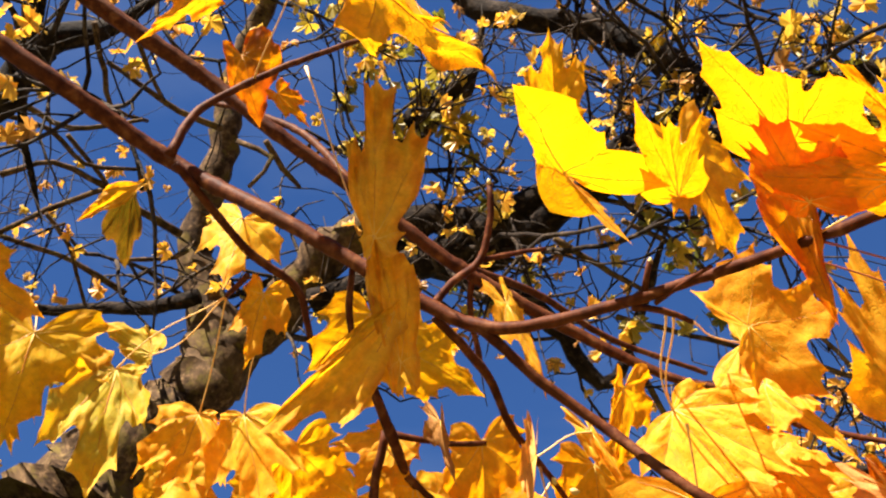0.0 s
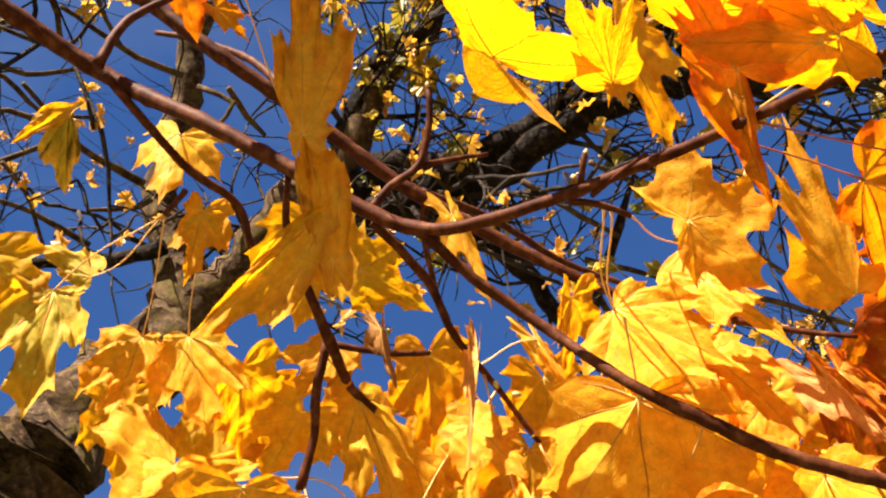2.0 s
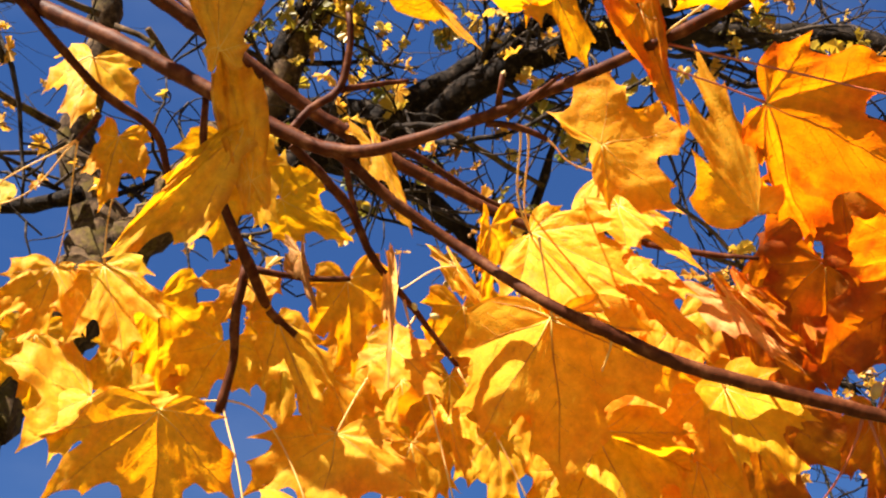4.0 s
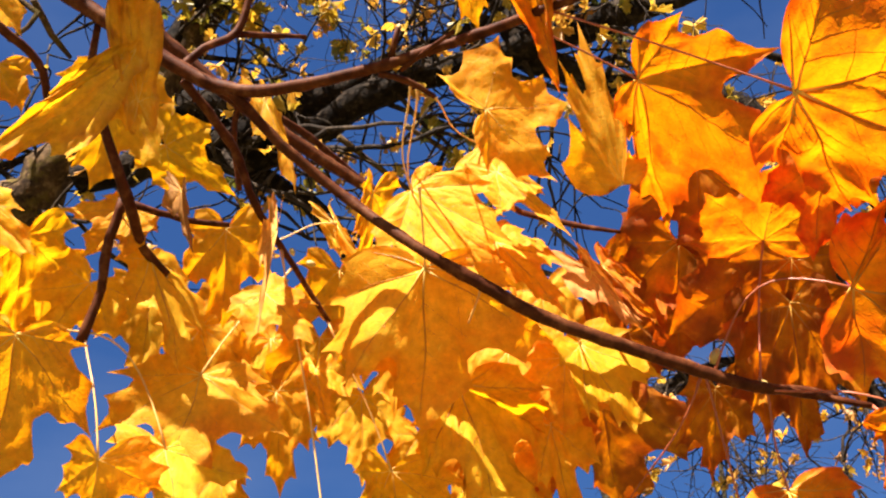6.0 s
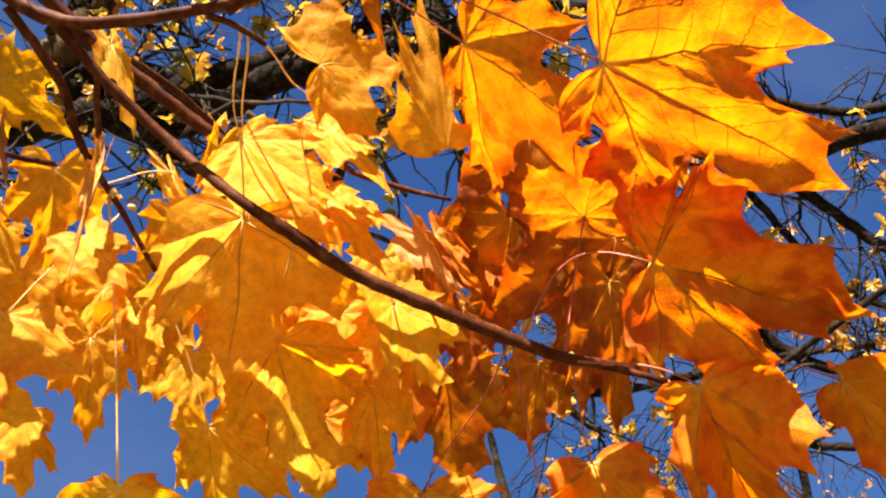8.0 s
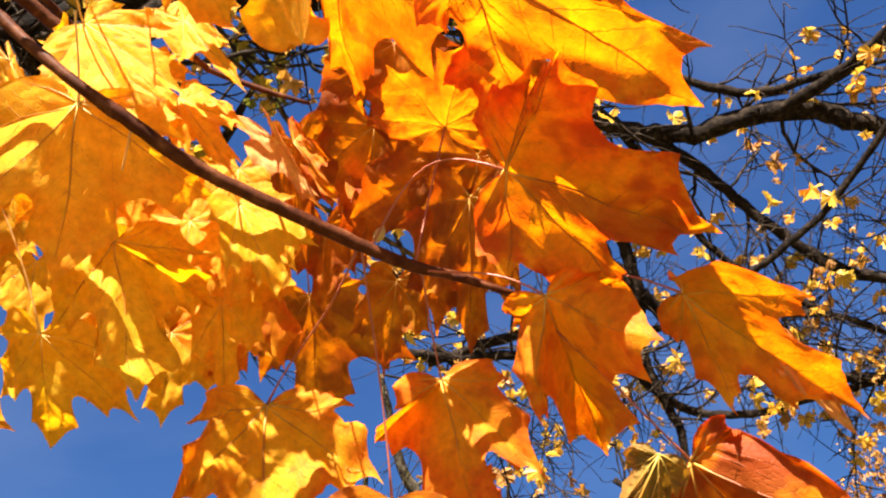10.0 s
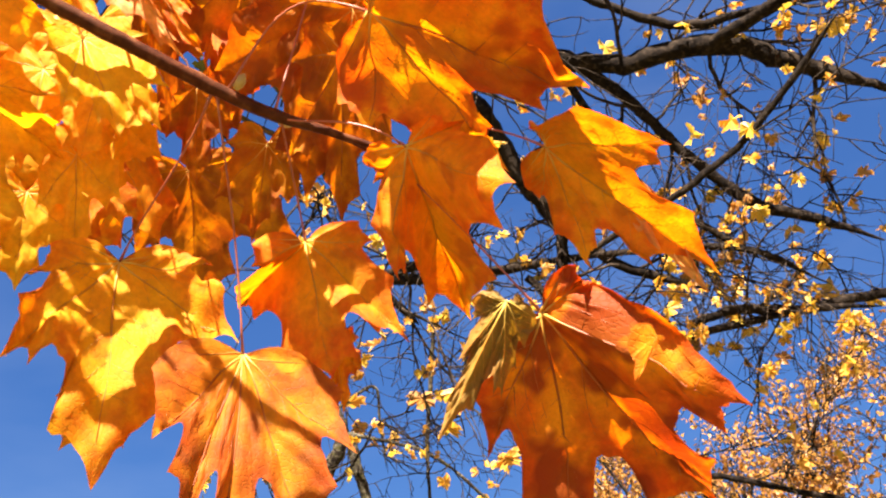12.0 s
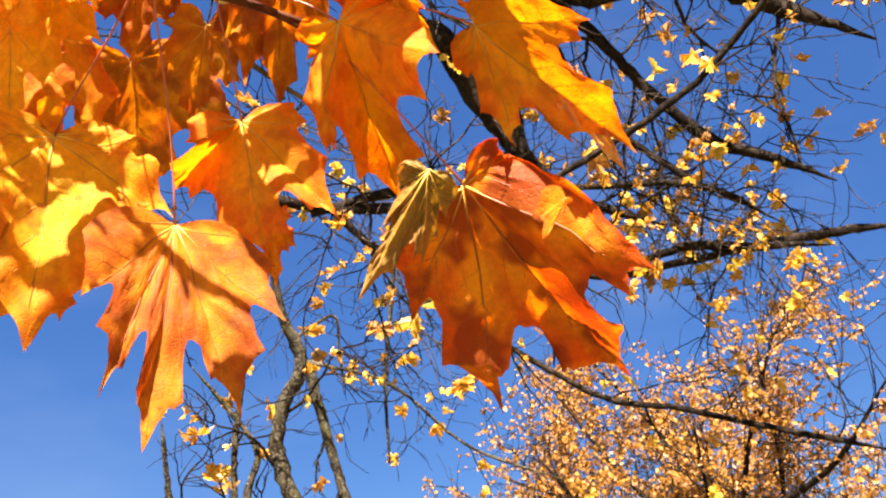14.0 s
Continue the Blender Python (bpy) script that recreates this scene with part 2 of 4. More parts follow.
def smooth_line(points, step):
    """A Catmull-Rom line through control points (any number of columns), resampled at about that step."""
    p = np.asarray(points, float)
    p = np.vstack([2 * p[0] - p[1], p, 2 * p[-1] - p[-2]])
    out = []
    for i in range(1, len(p) - 2):
        a, b, c, d = p[i - 1:i + 3]
        n = max(2, int(np.linalg.norm((c - b)[:3]) / step))
        t = np.linspace(0, 1, n, endpoint=False)[:, None]
        out.append(0.5 * (2 * b + (c - a) * t + (2 * a - 5 * b + 4 * c - d) * t ** 2 + (3 * b - a - 3 * c + d) * t ** 3))
    out.append(p[-2][None])
    return np.vstack(out)


def tube(line, radii, sides, rough=0.0, rng=None):
    """Verts and quads of a tapered tube along a line."""
    line, radii = np.asarray(line, float), np.asarray(radii, float)
    way = np.gradient(line, axis=0)
    way /= np.linalg.norm(way, axis=1)[:, None] + 1e-12
    ref = np.array([0.31, 0.2, 0.93]) if abs(way[0] @ np.array([0.31, 0.2, 0.93])) < 0.9 else np.array([1.0, 0, 0])
    side = np.cross(way, ref)
    side /= np.linalg.norm(side, axis=1)[:, None] + 1e-12
    up = np.cross(side, way)
    turn = np.linspace(0, 2 * math.pi, sides, endpoint=False)
    ring = np.cos(turn)[None, :, None] * side[:, None] + np.sin(turn)[None, :, None] * up[:, None]
    r = np.repeat(radii[:, None], sides, 1)
    if rough and rng is not None:
        r = r * (1 + rough * rng.standard_normal(r.shape) + 0.6 * rough * rng.standard_normal((len(r), 1)))
    verts = (line[:, None] + ring * r[:, :, None]).reshape(-1, 3)
    n = len(line)
    i, j = np.meshgrid(np.arange(n - 1), np.arange(sides), indexing="ij")
    k = (j + 1) % sides
    faces = np.stack([i * sides + j, (i + 1) * sides + j, (i + 1) * sides + k, i * sides + k], -1).reshape(-1, 4)
    return verts, faces.tolist() + [list(range(sides)), list(range((n - 1) * sides, n * sides))[::-1]]


class Heap:
    """Gathers many small pieces into one mesh."""

    def __init__(self):
        self.verts, self.faces, self.count = [], [], 0

    def put(self, verts, faces):
        self.verts.append(np.asarray(verts))
        self.faces += [[i + self.count for i in f] for f in faces]
        self.count += len(verts)

    def make(self, name, material, parent, smooth=True, label=""):
        return mesh_object(name, np.vstack(self.verts), self.faces, material, parent, smooth, label)


def thing(name, place, label, category, group="", kind=""):
    ob = new(name)
    ob.location = place
    ob.empty_display_size = 0.1
    return tagged(ob, label, category, group, kind)


SPRAY_AT, REAR_AT, OLD_AT, RIGHT_AT, LOW_AT = (0.05, 0.82, 2.0), (0.0, 1.1, 2.3), (-1.23, 2.03, 0), (1.5, 3.2, 3.0), (2.41, 5.46, 0)
spray = thing("maple_branch", SPRAY_AT, "red-brown maple branch hung with yellow, orange and rust autumn leaves", "maple branch")
rear = thing("bare_branch", REAR_AT, "dark bare maple branch forking behind the leafy one", "branch")
old = thing("old_maple_tree", OLD_AT, "old maple with mossy grey trunk, limbs coloured dark as in shade, and thin yellow leaves", "tree")
right = thing("autumn_tree", RIGHT_AT, "dark spreading branches with few small yellow leaves against blue sky", "tree")
low = thing("young_tree", LOW_AT, "thin mossy trunks and twigs with scattered yellow leaves", "tree")
WOOD = {"spray": (spray, TWIG_BARK), "rear": (rear, TWIG_BARK), "old": (old, OLD_BARK), "right": (right, SHADED_BARK), "low": (low, LICHEN_BARK)}
SKELETON = {k: [] for k in WOOD}


def limb(what, kind, points):
    """A branch as a tapered, slightly knobbly tube through a few control points (x, y, z, radius)."""
    # the old maple's thinner limbs get darker bark than its trunk, standing in for shade
    bark = SHADED_BARK if what == "old" and kind == "limb" and points[0][3] < 0.075 else WOOD[what][1]
    rng = np.random.default_rng(len(SKELETON[what]) * 7 + len(what))
    near = what in ("spray", "rear")
    line = smooth_line(points, 0.008 if near else 0.04)
    radii = np.maximum(line[:, 3] * (1.12 if near else 0.76 if what == "low" else 1.0), 0.0008)
    if near:
        s = np.cumsum(np.r_[0, np.linalg.norm(np.diff(line[:, :3], axis=0), axis=1)])
        gap = 0.045 + 0.02 * rng.random()
        knot = np.exp(-(((s + 0.5 * gap) % gap - 0.5 * gap) / 0.0035) ** 2)
        radii = radii * (1 + 0.16 * knot)
        line[:, :3] += 0.0002 * rng.standard_normal((len(line), 3))
    else:
        radii = radii * np.minimum(1, np.linspace(6, 0.15, len(radii)) if kind == "limb" else 1)
        line[:, :3] += (0.12 * radii)[:, None] * rng.standard_normal((len(line), 3))
    parent = WOOD[what][0]
    home = np.array(parent.location)
    v, f = tube(line[:, :3] - home, radii, 10 if near else 12, 0.012 if near else 0.07, rng)
    mesh_object(kind, v, f, bark, parent)
    SKELETON[what].append(line)


# the half outline of a maple leaf in the flat (along the midrib, across it): sharp tips, and the pull of the hollow between each two
TIPS = [(1.0, 0.0), (0.83, 0.28), (0.65, 0.51), (0.68, 0.78), (0.37, 0.79), (0.12, 0.84), (-0.13, 0.62), (-0.01, 0.02)]
HOLLOWS = [(0.79, 0.09), (0.28, 0.11), (0.53, 0.58), (0.46, 0.64), (0.10, 0.38), (-0.02, 0.56), (-0.30, 0.24)]
LATERAL, LOW_TIP = (0.68, 0.78), (0.12, 0.84)
VEIN_WAYS = [0.0, 48.9, -48.9, 82.0, -82.0, 112.0, -112.0]


def leaf(kind, base, main, left, right_, stalk=None, bend=None, cup=None, ripple=None, sag=0.0, lobes=0.88, basal=(0.88, 0.88), pleat=None, vein=1.0, low=None, quilt=0.008, seed=None):
    """One maple leaf: its base, and from there the tips of its middle lobe and of the two lobes beside it, and of its two low
    lobes where they are known. Bend and cup curl it along and across the midrib; quilt puckers it between the side veins;
    stalk is where its stalk springs from."""
    seed = len(spray.children) if seed is None else seed
    rng = np.random.default_rng(seed)
    main, left, right_ = (np.array(v, float) for v in (main, left, right_))
    size = max(np.linalg.norm(main), 0.8 * np.linalg.norm(left), 0.8 * np.linalg.norm(right_))
    bend = rng.uniform(-0.05, 0.16) if bend is None else bend
    cup = rng.uniform(-0.05, 0.2) if cup is None else cup
    ripple = rng.uniform(0.035, 0.075) if ripple is None else ripple
    fold = rng.uniform(0.025, 0.065)
    pleat = fold if pleat is None else pleat
    span_l = (left - LATERAL[0] * main) / LATERAL[1]
    span_r = (right_ - LATERAL[0] * main) / LATERAL[1]
    phase = rng.uniform(0, 50, 3)
    if low is None:
        lows, back = (0.12 * main + 0.84 * span_l, 0.12 * main + 0.84 * span_r), -main
    else:
        lows, back, basal = [np.array(v, float) for v in low], -0.6 * main, (1.0, 1.0)
    ring_of_tips = (lows[0], left, main, right_, lows[1])
    face = -sum(np.cross(a, b) for a, b in zip(ring_of_tips[:-1], ring_of_tips[1:]))
    face /= np.linalg.norm(face)
    flat_ways = np.array([(1.0, 0.0), LATERAL, LOW_TIP, (-1.0, 0.0)])
    real_ways = {1: (main, left, lows[0], back), -1: (main, right_, lows[1], back)}

    def spread(u, v):
        """Carries a point of the flat leaf into space, sector by sector between the lobes."""
        if low is None:
            return u[..., None] * main + np.where((v >= 0)[..., None], v[..., None] * span_l, -v[..., None] * span_r)
        out = np.empty(u.shape + (3,))
        turn = np.arctan2(np.abs(v), u)
        bounds = np.arctan2(flat_ways[:, 1], flat_ways[:, 0])
        for side in (1, -1):
            for k in range(3):
                pick = ((v >= 0) == (side > 0)) & (turn >= bounds[k]) & (turn <= bounds[k + 1])
                a, b = real_ways[side][k], real_ways[side][k + 1]
                la, lb = np.linalg.norm(a), np.linalg.norm(b)
                wide = max(math.acos(max(-1.0, min(1.0, float(a @ b) / (la * lb)))), 0.01)
                wide = min(wide, 3.0)
                part_of = (turn[pick] - bounds[k]) / (bounds[k + 1] - bounds[k])
                way = (np.sin((1 - part_of) * wide)[:, None] * (a / la) + np.sin(part_of * wide)[:, None] * (b / lb)) / math.sin(wide)
                fa, fb = np.linalg.norm(flat_ways[k]), np.linalg.norm(flat_ways[k + 1])
                long = np.hypot(u[pick], v[pick]) * ((1 - part_of) * la / fa + part_of * lb / fb)
                out[pick] = long[:, None] * way
        return out

    def between(u, v):
        """0 on a main vein, 1 half-way to the next."""
        a = np.abs(np.degrees(np.arctan2(v, u)))
        return np.interp(a, [0, 24.6, 48.9, 66, 82, 97, 112, 150, 180], [0, 1, 0, 1, 0, 1, 0, 1, 1])

    def surface(u, v):
        u, v = np.asarray(u, float), np.asarray(v, float)
        r = np.hypot(u, v)
        pos = between(u, v) ** 0.8
        z = pleat * r * pos - bend * u * np.abs(u) + cup * v * v
        wave = np.array([noise.noise(Vector((3.1 * x + phase[0], 3.1 * y + phase[1], phase[2]))) + 0.5 * noise.noise(Vector((8 * x + phase[1], 8 * y, phase[0])))
                         for x, y in zip(u.ravel(), v.ravel())]).reshape(u.shape)
        z = z + ripple * 1.6 * wave * np.minimum(r * 1.3, 1.0) ** 1.5
        turn = np.abs(np.degrees(np.arctan2(v, u)))
        off = np.radians(np.min(np.abs(turn[..., None] - np.array([0, 48.9, 82.0, 112.0])), axis=-1))
        aside = r * np.sin(np.minimum(off, 1.5))
        row = r * np.cos(np.minimum(off, 1.5)) - 1.11 * aside
        z = z + quilt * np.abs(np.sin(math.pi * (row - 0.22) / 0.138)) ** 0.7 * np.minimum(1, aside / 0.06)
        return spread(u, v) + (z * size)[..., None] * face

    # the outline of both halves, uneven from tip to tip
    def edge(sign):
        stretch = 1 + 0.06 * rng.standard_normal(len(TIPS))
        stretch[[0, 3]] = 1
        tips = np.array(TIPS) * stretch[:, None]
        pulls = np.array(HOLLOWS) * (1 + 0.07 * rng.standard_normal((len(HOLLOWS), 1)))
        t = np.linspace(0, 1, 9, endpoint=False)[:, None]
        fine = np.vstack([(1 - t) ** 2 * a + 2 * t * (1 - t) * c + t ** 2 * b for a, c, b in zip(tips[:-1], pulls, tips[1:])] + [tips[-1:]])
        fine[1:] *= 1 + 0.009 * rng.standard_normal((len(fine) - 1, 1))
        r, a = np.hypot(fine[:, 0], fine[:, 1]), np.arctan2(fine[:, 1], fine[:, 0])
        even = np.interp(a, [0, 0.5, 0.95, 1.6, 2.6, 3.2], [1.0, 0.80, 0.85, 0.70, 0.25, 0.1]) if lobes <= 0.5 else np.interp(a, [0, 0.2, 0.48, 0.72, 0.95, 1.25, 1.5, 2.6, 3.2], [0.2, 0.5, 0.78, 0.6, 0.4, 0.74, 0.4, 0.2, 0.1])
        filled = lobes * r + (1 - lobes) * even
        r = np.maximum(r, filled) if lobes > 0.5 else filled
        r = r * np.interp(a, [1.0, 1.25], [1.0, basal[0] if sign > 0 else basal[1]])
        return np.c_[r * np.cos(a), sign * r * np.sin(a)]

    loop = np.vstack([edge(1)[::-1], edge(-1)[1:]])
    rings = np.linspace(0.05, 1.0, 19)
    uu = np.r_[0, (rings[:, None] * loop[None, :, 0]).ravel()]
    vv = np.r_[0, (rings[:, None] * loop[None, :, 1]).ravel()]
    rim = np.r_[0, np.repeat(rings, len(loop))]
    verts = surface(uu, vv)
    n = len(loop)
    faces = [(0, 1 + i, 2 + i) for i in range(n - 1)]
    for k in range(len(rings) - 1):
        o = 1 + k * n
        faces += [(o + i, o + n + i, o + n + i + 1, o + i + 1) for i in range(n - 1)]
    ob = mesh_object("leaf", verts, faces, LEAF[kind], spray, True, LEAF_WORDS[kind])
    ob.location = np.array(base) - np.array(SPRAY_AT)
    mark = ob.data.attributes.new("rim", "FLOAT", "POINT")
    mark.data.foreach_set("value", rim.astype(np.float32))
    mark = ob.data.attributes.new("web", "FLOAT", "POINT")
    mark.data.foreach_set("value", (between(uu, vv) * np.minimum(1, 0.3 + rim)).astype(np.float32))

    # the veins, raised on both faces
    reach_a = np.arctan2(loop[:, 1], loop[:, 0])
    order = np.argsort(reach_a)
    reach_a, reach_r = reach_a[order], np.hypot(loop[:, 0], loop[:, 1])[order]
    veins = Heap()
    for k, degrees in enumerate(VEIN_WAYS):
        a = radians(degrees)
        long = 0.95 * np.interp(a, reach_a, reach_r)
        s = np.linspace(0.0, long, 9)
        wob = 0.012 * np.sin(s * 9 + k + phase[0])
        line = surface(s * math.cos(a) - wob * math.sin(a), s * math.sin(a) + wob * math.cos(a))
        veins.put(*tube(line, np.linspace(0.0070, 0.0014, 9) * size * vein * (1 if k == 0 else 0.8), 4))
        for step in np.linspace(0.22, 0.79, 5) if k < 5 else ():
            for sign in (1, -1):
                x0, y0 = step * long * math.cos(a), step * long * math.sin(a)
                b = a + sign * radians(42 + rng.uniform(-2, 2))
                q = np.linspace(0, 1, 6)
                far = 0.4 * long * (1 - 0.5 * step)
                for _ in range(6):
                    x1, y1 = x0 + far * math.cos(b), y0 + far * math.sin(b)
                    if math.hypot(x1, y1) < 0.88 * np.interp(math.atan2(y1, x1), reach_a, reach_r):
                        break
                    far *= 0.75
                veins.put(*tube(surface(x0 + (x1 - x0) * q, y0 + (y1 - y0) * q), np.linspace(0.0018, 0.0008, 6) * size * vein, 3))
    ruddy = kind in ("red", "rust", "orange", "orangeyellow", "brown", "flame")
    veins.make("venation", VEIN["red" if ruddy and kind != "orangeyellow" else "yellow"], ob)
    if stalk is not None:
        end = np.array(stalk, float)
        t = np.linspace(0, 1, 12)[:, None]
        pull = -0.16 * np.linalg.norm(end) * main / np.linalg.norm(main)
        bow = end * t + (4 * t * (1 - t)) * (np.array([0, 0, sag]) + pull * (1 - t))
        width = np.interp(t[:, 0], [0, 0.08, 0.9, 1], [0.0011, 0.0006, 0.0007, 0.0013])
        v, f = tube(bow, width, 6)
        mesh_object("stalk", v, f, STALK["red" if ruddy else "yellow"], ob, True, "thin reddish stalk" if ruddy else "thin yellow stalk")
    return ob


def bud(place, way, size):
    """A pale swollen bud at a node of the branch."""
    t = np.linspace(0, 1, 9)
    line = np.array(place) - np.array(SPRAY_AT) + t[:, None] * np.array(way) * size
    v, f = tube(line, size * 0.3 * np.sin(math.pi * np.clip(t * 0.92 + 0.08, 0, 1)) ** 0.8 + 0.0002, 8)
    mesh_object("bud", v, f, BUD, spray, True, "pale green-brown bud")


LEAF_WORDS = {
    "spotted": "mustard yellow maple leaf with brown spots", "bright": "bright lemon yellow maple leaf", "yellow": "golden yellow maple leaf", "green": "yellow maple leaf still partly green", "orangeyellow": "yellow maple leaf turning orange, brown spotted",
    "olive": "olive-brown crinkled withered leaf", "orange": "orange maple leaf", "red": "orange-red maple leaf with dark blotches", "rust": "rust-brown maple leaf", "flame": "flame orange maple leaf blotched red at its edges",
    "brown": "withered curled brown leaf", "crinkled": "crinkled olive-brown leaf with puckered veins", "pale": "pale withered curled leaf",
}


HALF_FAR = [p for a, c, b in zip(TIPS[:-1], HOLLOWS, TIPS[1:]) for p in (a, (0.25 * a[0] + 0.5 * c[0] + 0.25 * b[0], 0.25 * a[1] + 0.5 * c[1] + 0.25 * b[1]))] + [TIPS[-1]]
FAR_LOOP = np.array([(u, v) for u, v in HALF_FAR[::-1]] + [(u, -v) for u, v in HALF_FAR[1:]])
FAR_FAN = [(0, i + 1, i + 2) for i in range(len(FAR_LOOP) - 1)]


def small_leaf(heap, place, size, rng, droop=0.6, plain=False):
    """A drooping, curled lobed leaf for the trees behind; plain: four corners only."""
    x = rng.standard_normal(3)
    x[2] -= droop * 2
    x /= np.linalg.norm(x)
    y = np.cross(x, rng.standard_normal(3))
    y /= np.linalg.norm(y) + 1e-9
    z = np.cross(x, y)
    if plain:
        flat = np.array([(0, 0, 0), (0.5, 0.42, 0.15), (1, 0, -0.1), (0.5, -0.42, 0.15)]) * rng.uniform(0.7, 1.2, (4, 1))
        heap.put(place + size * (flat[:, :1] * x + flat[:, 1:2] * y + flat[:, 2:] * z), [(0, 1, 2), (0, 2, 3)])
        return
    u, v = FAR_LOOP[:, 0], FAR_LOOP[:, 1] * rng.uniform(0.5, 1.0)
    fold, bend = rng.uniform(0.1, 0.9), rng.uniform(-0.4, 0.7)
    w = fold * np.abs(v) - bend * u * u + 0.12 * rng.standard_normal(len(u))
    ring = place + size * (u[:, None] * x + v[:, None] * y + w[:, None] * z)
    heap.put(np.vstack([[place + 0.25 * size * x], ring]), FAR_FAN)


def grow_twigs(lines, owner, bark, rng, per_metre, length, depth, leaf_rate, leaf_size, leaf_heap, thick=0.35, low_radius=0.0016, upward=0.0, fine=0.05, bunch=1, plain=False, clumps=0.0):
    """Random crooked side twigs, twice or thrice branched, with leaves at their ends."""
    heap = Heap()
    home = np.array(owner.location)

    def shoot(start, way, long, r0, level):
        steps = max(4, int(long / fine))
        p, q, line = start.copy(), way / np.linalg.norm(way), [start.copy()]
        for _ in range(steps):
            q = q + 0.19 * rng.standard_normal(3) + np.array([0, 0, upward * 0.1])
            q /= np.linalg.norm(q)
            p = p + q * long / steps
            line.append(p.copy())
        line = np.array(line)
        radii = np.linspace(r0, max(low_radius * 0.6, r0 * 0.4), len(line))
        heap.put(*tube(line - home, radii, 5 if level < depth else 4))
        for k in range(1, len(line)):
            if rng.random() < leaf_rate and (not clumps or noise.noise(Vector(line[k] * clumps)) > -0.16):
                for _ in range(rng.integers(1, bunch + 1)):
                    small_leaf(leaf_heap, line[k] - home + 0.5 * leaf_size * rng.standard_normal(3), leaf_size * rng.uniform(0.5, 1.2), rng, plain=plain)
        if level < depth:
            for k in range(1, len(line)):
                if rng.random() < 0.55:
                    w = line[k] - line[k - 1]
                    w = w / np.linalg.norm(w) + 0.9 * rng.standard_normal(3)
                    shoot(line[k], w, long * rng.uniform(0.3, 0.6), max(low_radius, r0 * 0.55), level + 1)

    for line in lines:
        p = line[:, :3]
        s = np.cumsum(np.r_[0, np.linalg.norm(np.diff(p, axis=0), axis=1)])
        for _ in range(rng.poisson(per_metre * s[-1])):
            t = rng.uniform(0.08, 1.0) * s[-1]
            i = min(np.searchsorted(s, t), len(p) - 1)
            w = p[i] - p[i - 1]
            w = w / (np.linalg.norm(w) + 1e-9) + 1.1 * rng.standard_normal(3)
            shoot(p[i], w, length * rng.uniform(0.5, 1.4), max(low_radius, min(0.012, line[i, 3] * thick)), 1)
    ob = heap.make("fine_twig_growth", bark, owner)
    tagged(ob, kind="stuff")


# ---------------------------------------------------------------- setting
def ground_sheet():
    n, half = 60, 1500.0
    c = np.sign(np.linspace(-1, 1, n)) * np.abs(np.linspace(-1, 1, n)) ** 3 * half
    verts = [(x, y, 0.05 * noise.noise(Vector((x * 0.3, y * 0.3, 0)))) for y in c for x in c]
    faces = [(j * n + i, j * n + i + 1, (j + 1) * n + i + 1, (j + 1) * n + i) for j in range(n - 1) for i in range(n - 1)]
    ob = mesh_object("ground", verts, faces, GRASS)
    tagged(ob, "unseen grass ground, tinted yellow to bounce warm light upward", "ground", kind="structure")


ground_sheet()

# ---------------------------------------------------------------- branches
limb("spray", 'branch', [(-1.437, 1.334, 2.833, 0.0433), (-1.375, 0.959, 2.838, 0.0328), (-0.997, 0.700, 2.770, 0.0231), (-0.559, 0.593, 2.517, 0.0130), (-0.338, 0.562, 2.345, 0.0082), (-0.249, 0.609, 2.304, 0.0068), (-0.145, 0.694, 2.268, 0.0061), (-0.044, 0.702, 2.200, 0.0054), (0.069, 0.727, 2.129, 0.0048), (0.104, 0.727, 2.110, 0.0041), (0.134, 0.718, 2.100, 0.0038), (0.196, 0.693, 2.095, 0.0033), (0.273, 0.649, 2.087, 0.0030), (0.328, 0.607, 2.076, 0.0030), (0.369, 0.574, 2.067, 0.0030)])
limb("spray", 'branch', [(0.070, 0.728, 2.128, 0.0036), (0.106, 0.729, 2.106, 0.0032), (0.139, 0.749, 2.081, 0.0033), (0.182, 0.767, 2.052, 0.0033), (0.230, 0.759, 2.001, 0.0032), (0.266, 0.765, 1.980, 0.0038), (0.317, 0.776, 1.957, 0.0039), (0.415, 0.788, 1.928, 0.0038), (0.449, 0.789, 1.918, 0.0032), (0.489, 0.796, 1.920, 0.0022), (0.514, 0.793, 1.908, 0.0012)])
limb("spray", 'twig', [(-0.135, 0.681, 2.251, 0.0033), (-0.106, 0.735, 2.233, 0.0031), (-0.091, 0.769, 2.230, 0.0034), (-0.062, 0.803, 2.223, 0.0030), (-0.054, 0.827, 2.199, 0.0025), (-0.050, 0.845, 2.179, 0.0022)])
limb("spray", 'twig', [(-0.095, 0.775, 2.214, 0.0022), (-0.121, 0.799, 2.214, 0.0020)])
limb("spray", 'twig', [(-0.140, 0.678, 2.257, 0.0038), (-0.133, 0.674, 2.291, 0.0034), (-0.121, 0.676, 2.322, 0.0030), (-0.072, 0.687, 2.384, 0.0026), (-0.003, 0.705, 2.453, 0.0022)])
limb("spray", 'twig', [(0.069, 0.728, 2.128, 0.0028), (0.083, 0.724, 2.148, 0.0026), (0.103, 0.726, 2.171, 0.0027), (0.112, 0.710, 2.201, 0.0023), (0.112, 0.697, 2.221, 0.0021)])
limb("spray", 'twig', [(0.101, 0.727, 2.170, 0.0023), (0.127, 0.739, 2.188, 0.0019), (0.151, 0.745, 2.197, 0.0013)])
limb("spray", 'twig', [(0.071, 0.735, 2.126, 0.0030), (0.103, 0.779, 2.108, 0.0029), (0.119, 0.810, 2.082, 0.0025), (0.146, 0.864, 2.070, 0.0021), (0.175, 0.896, 2.039, 0.0017)])
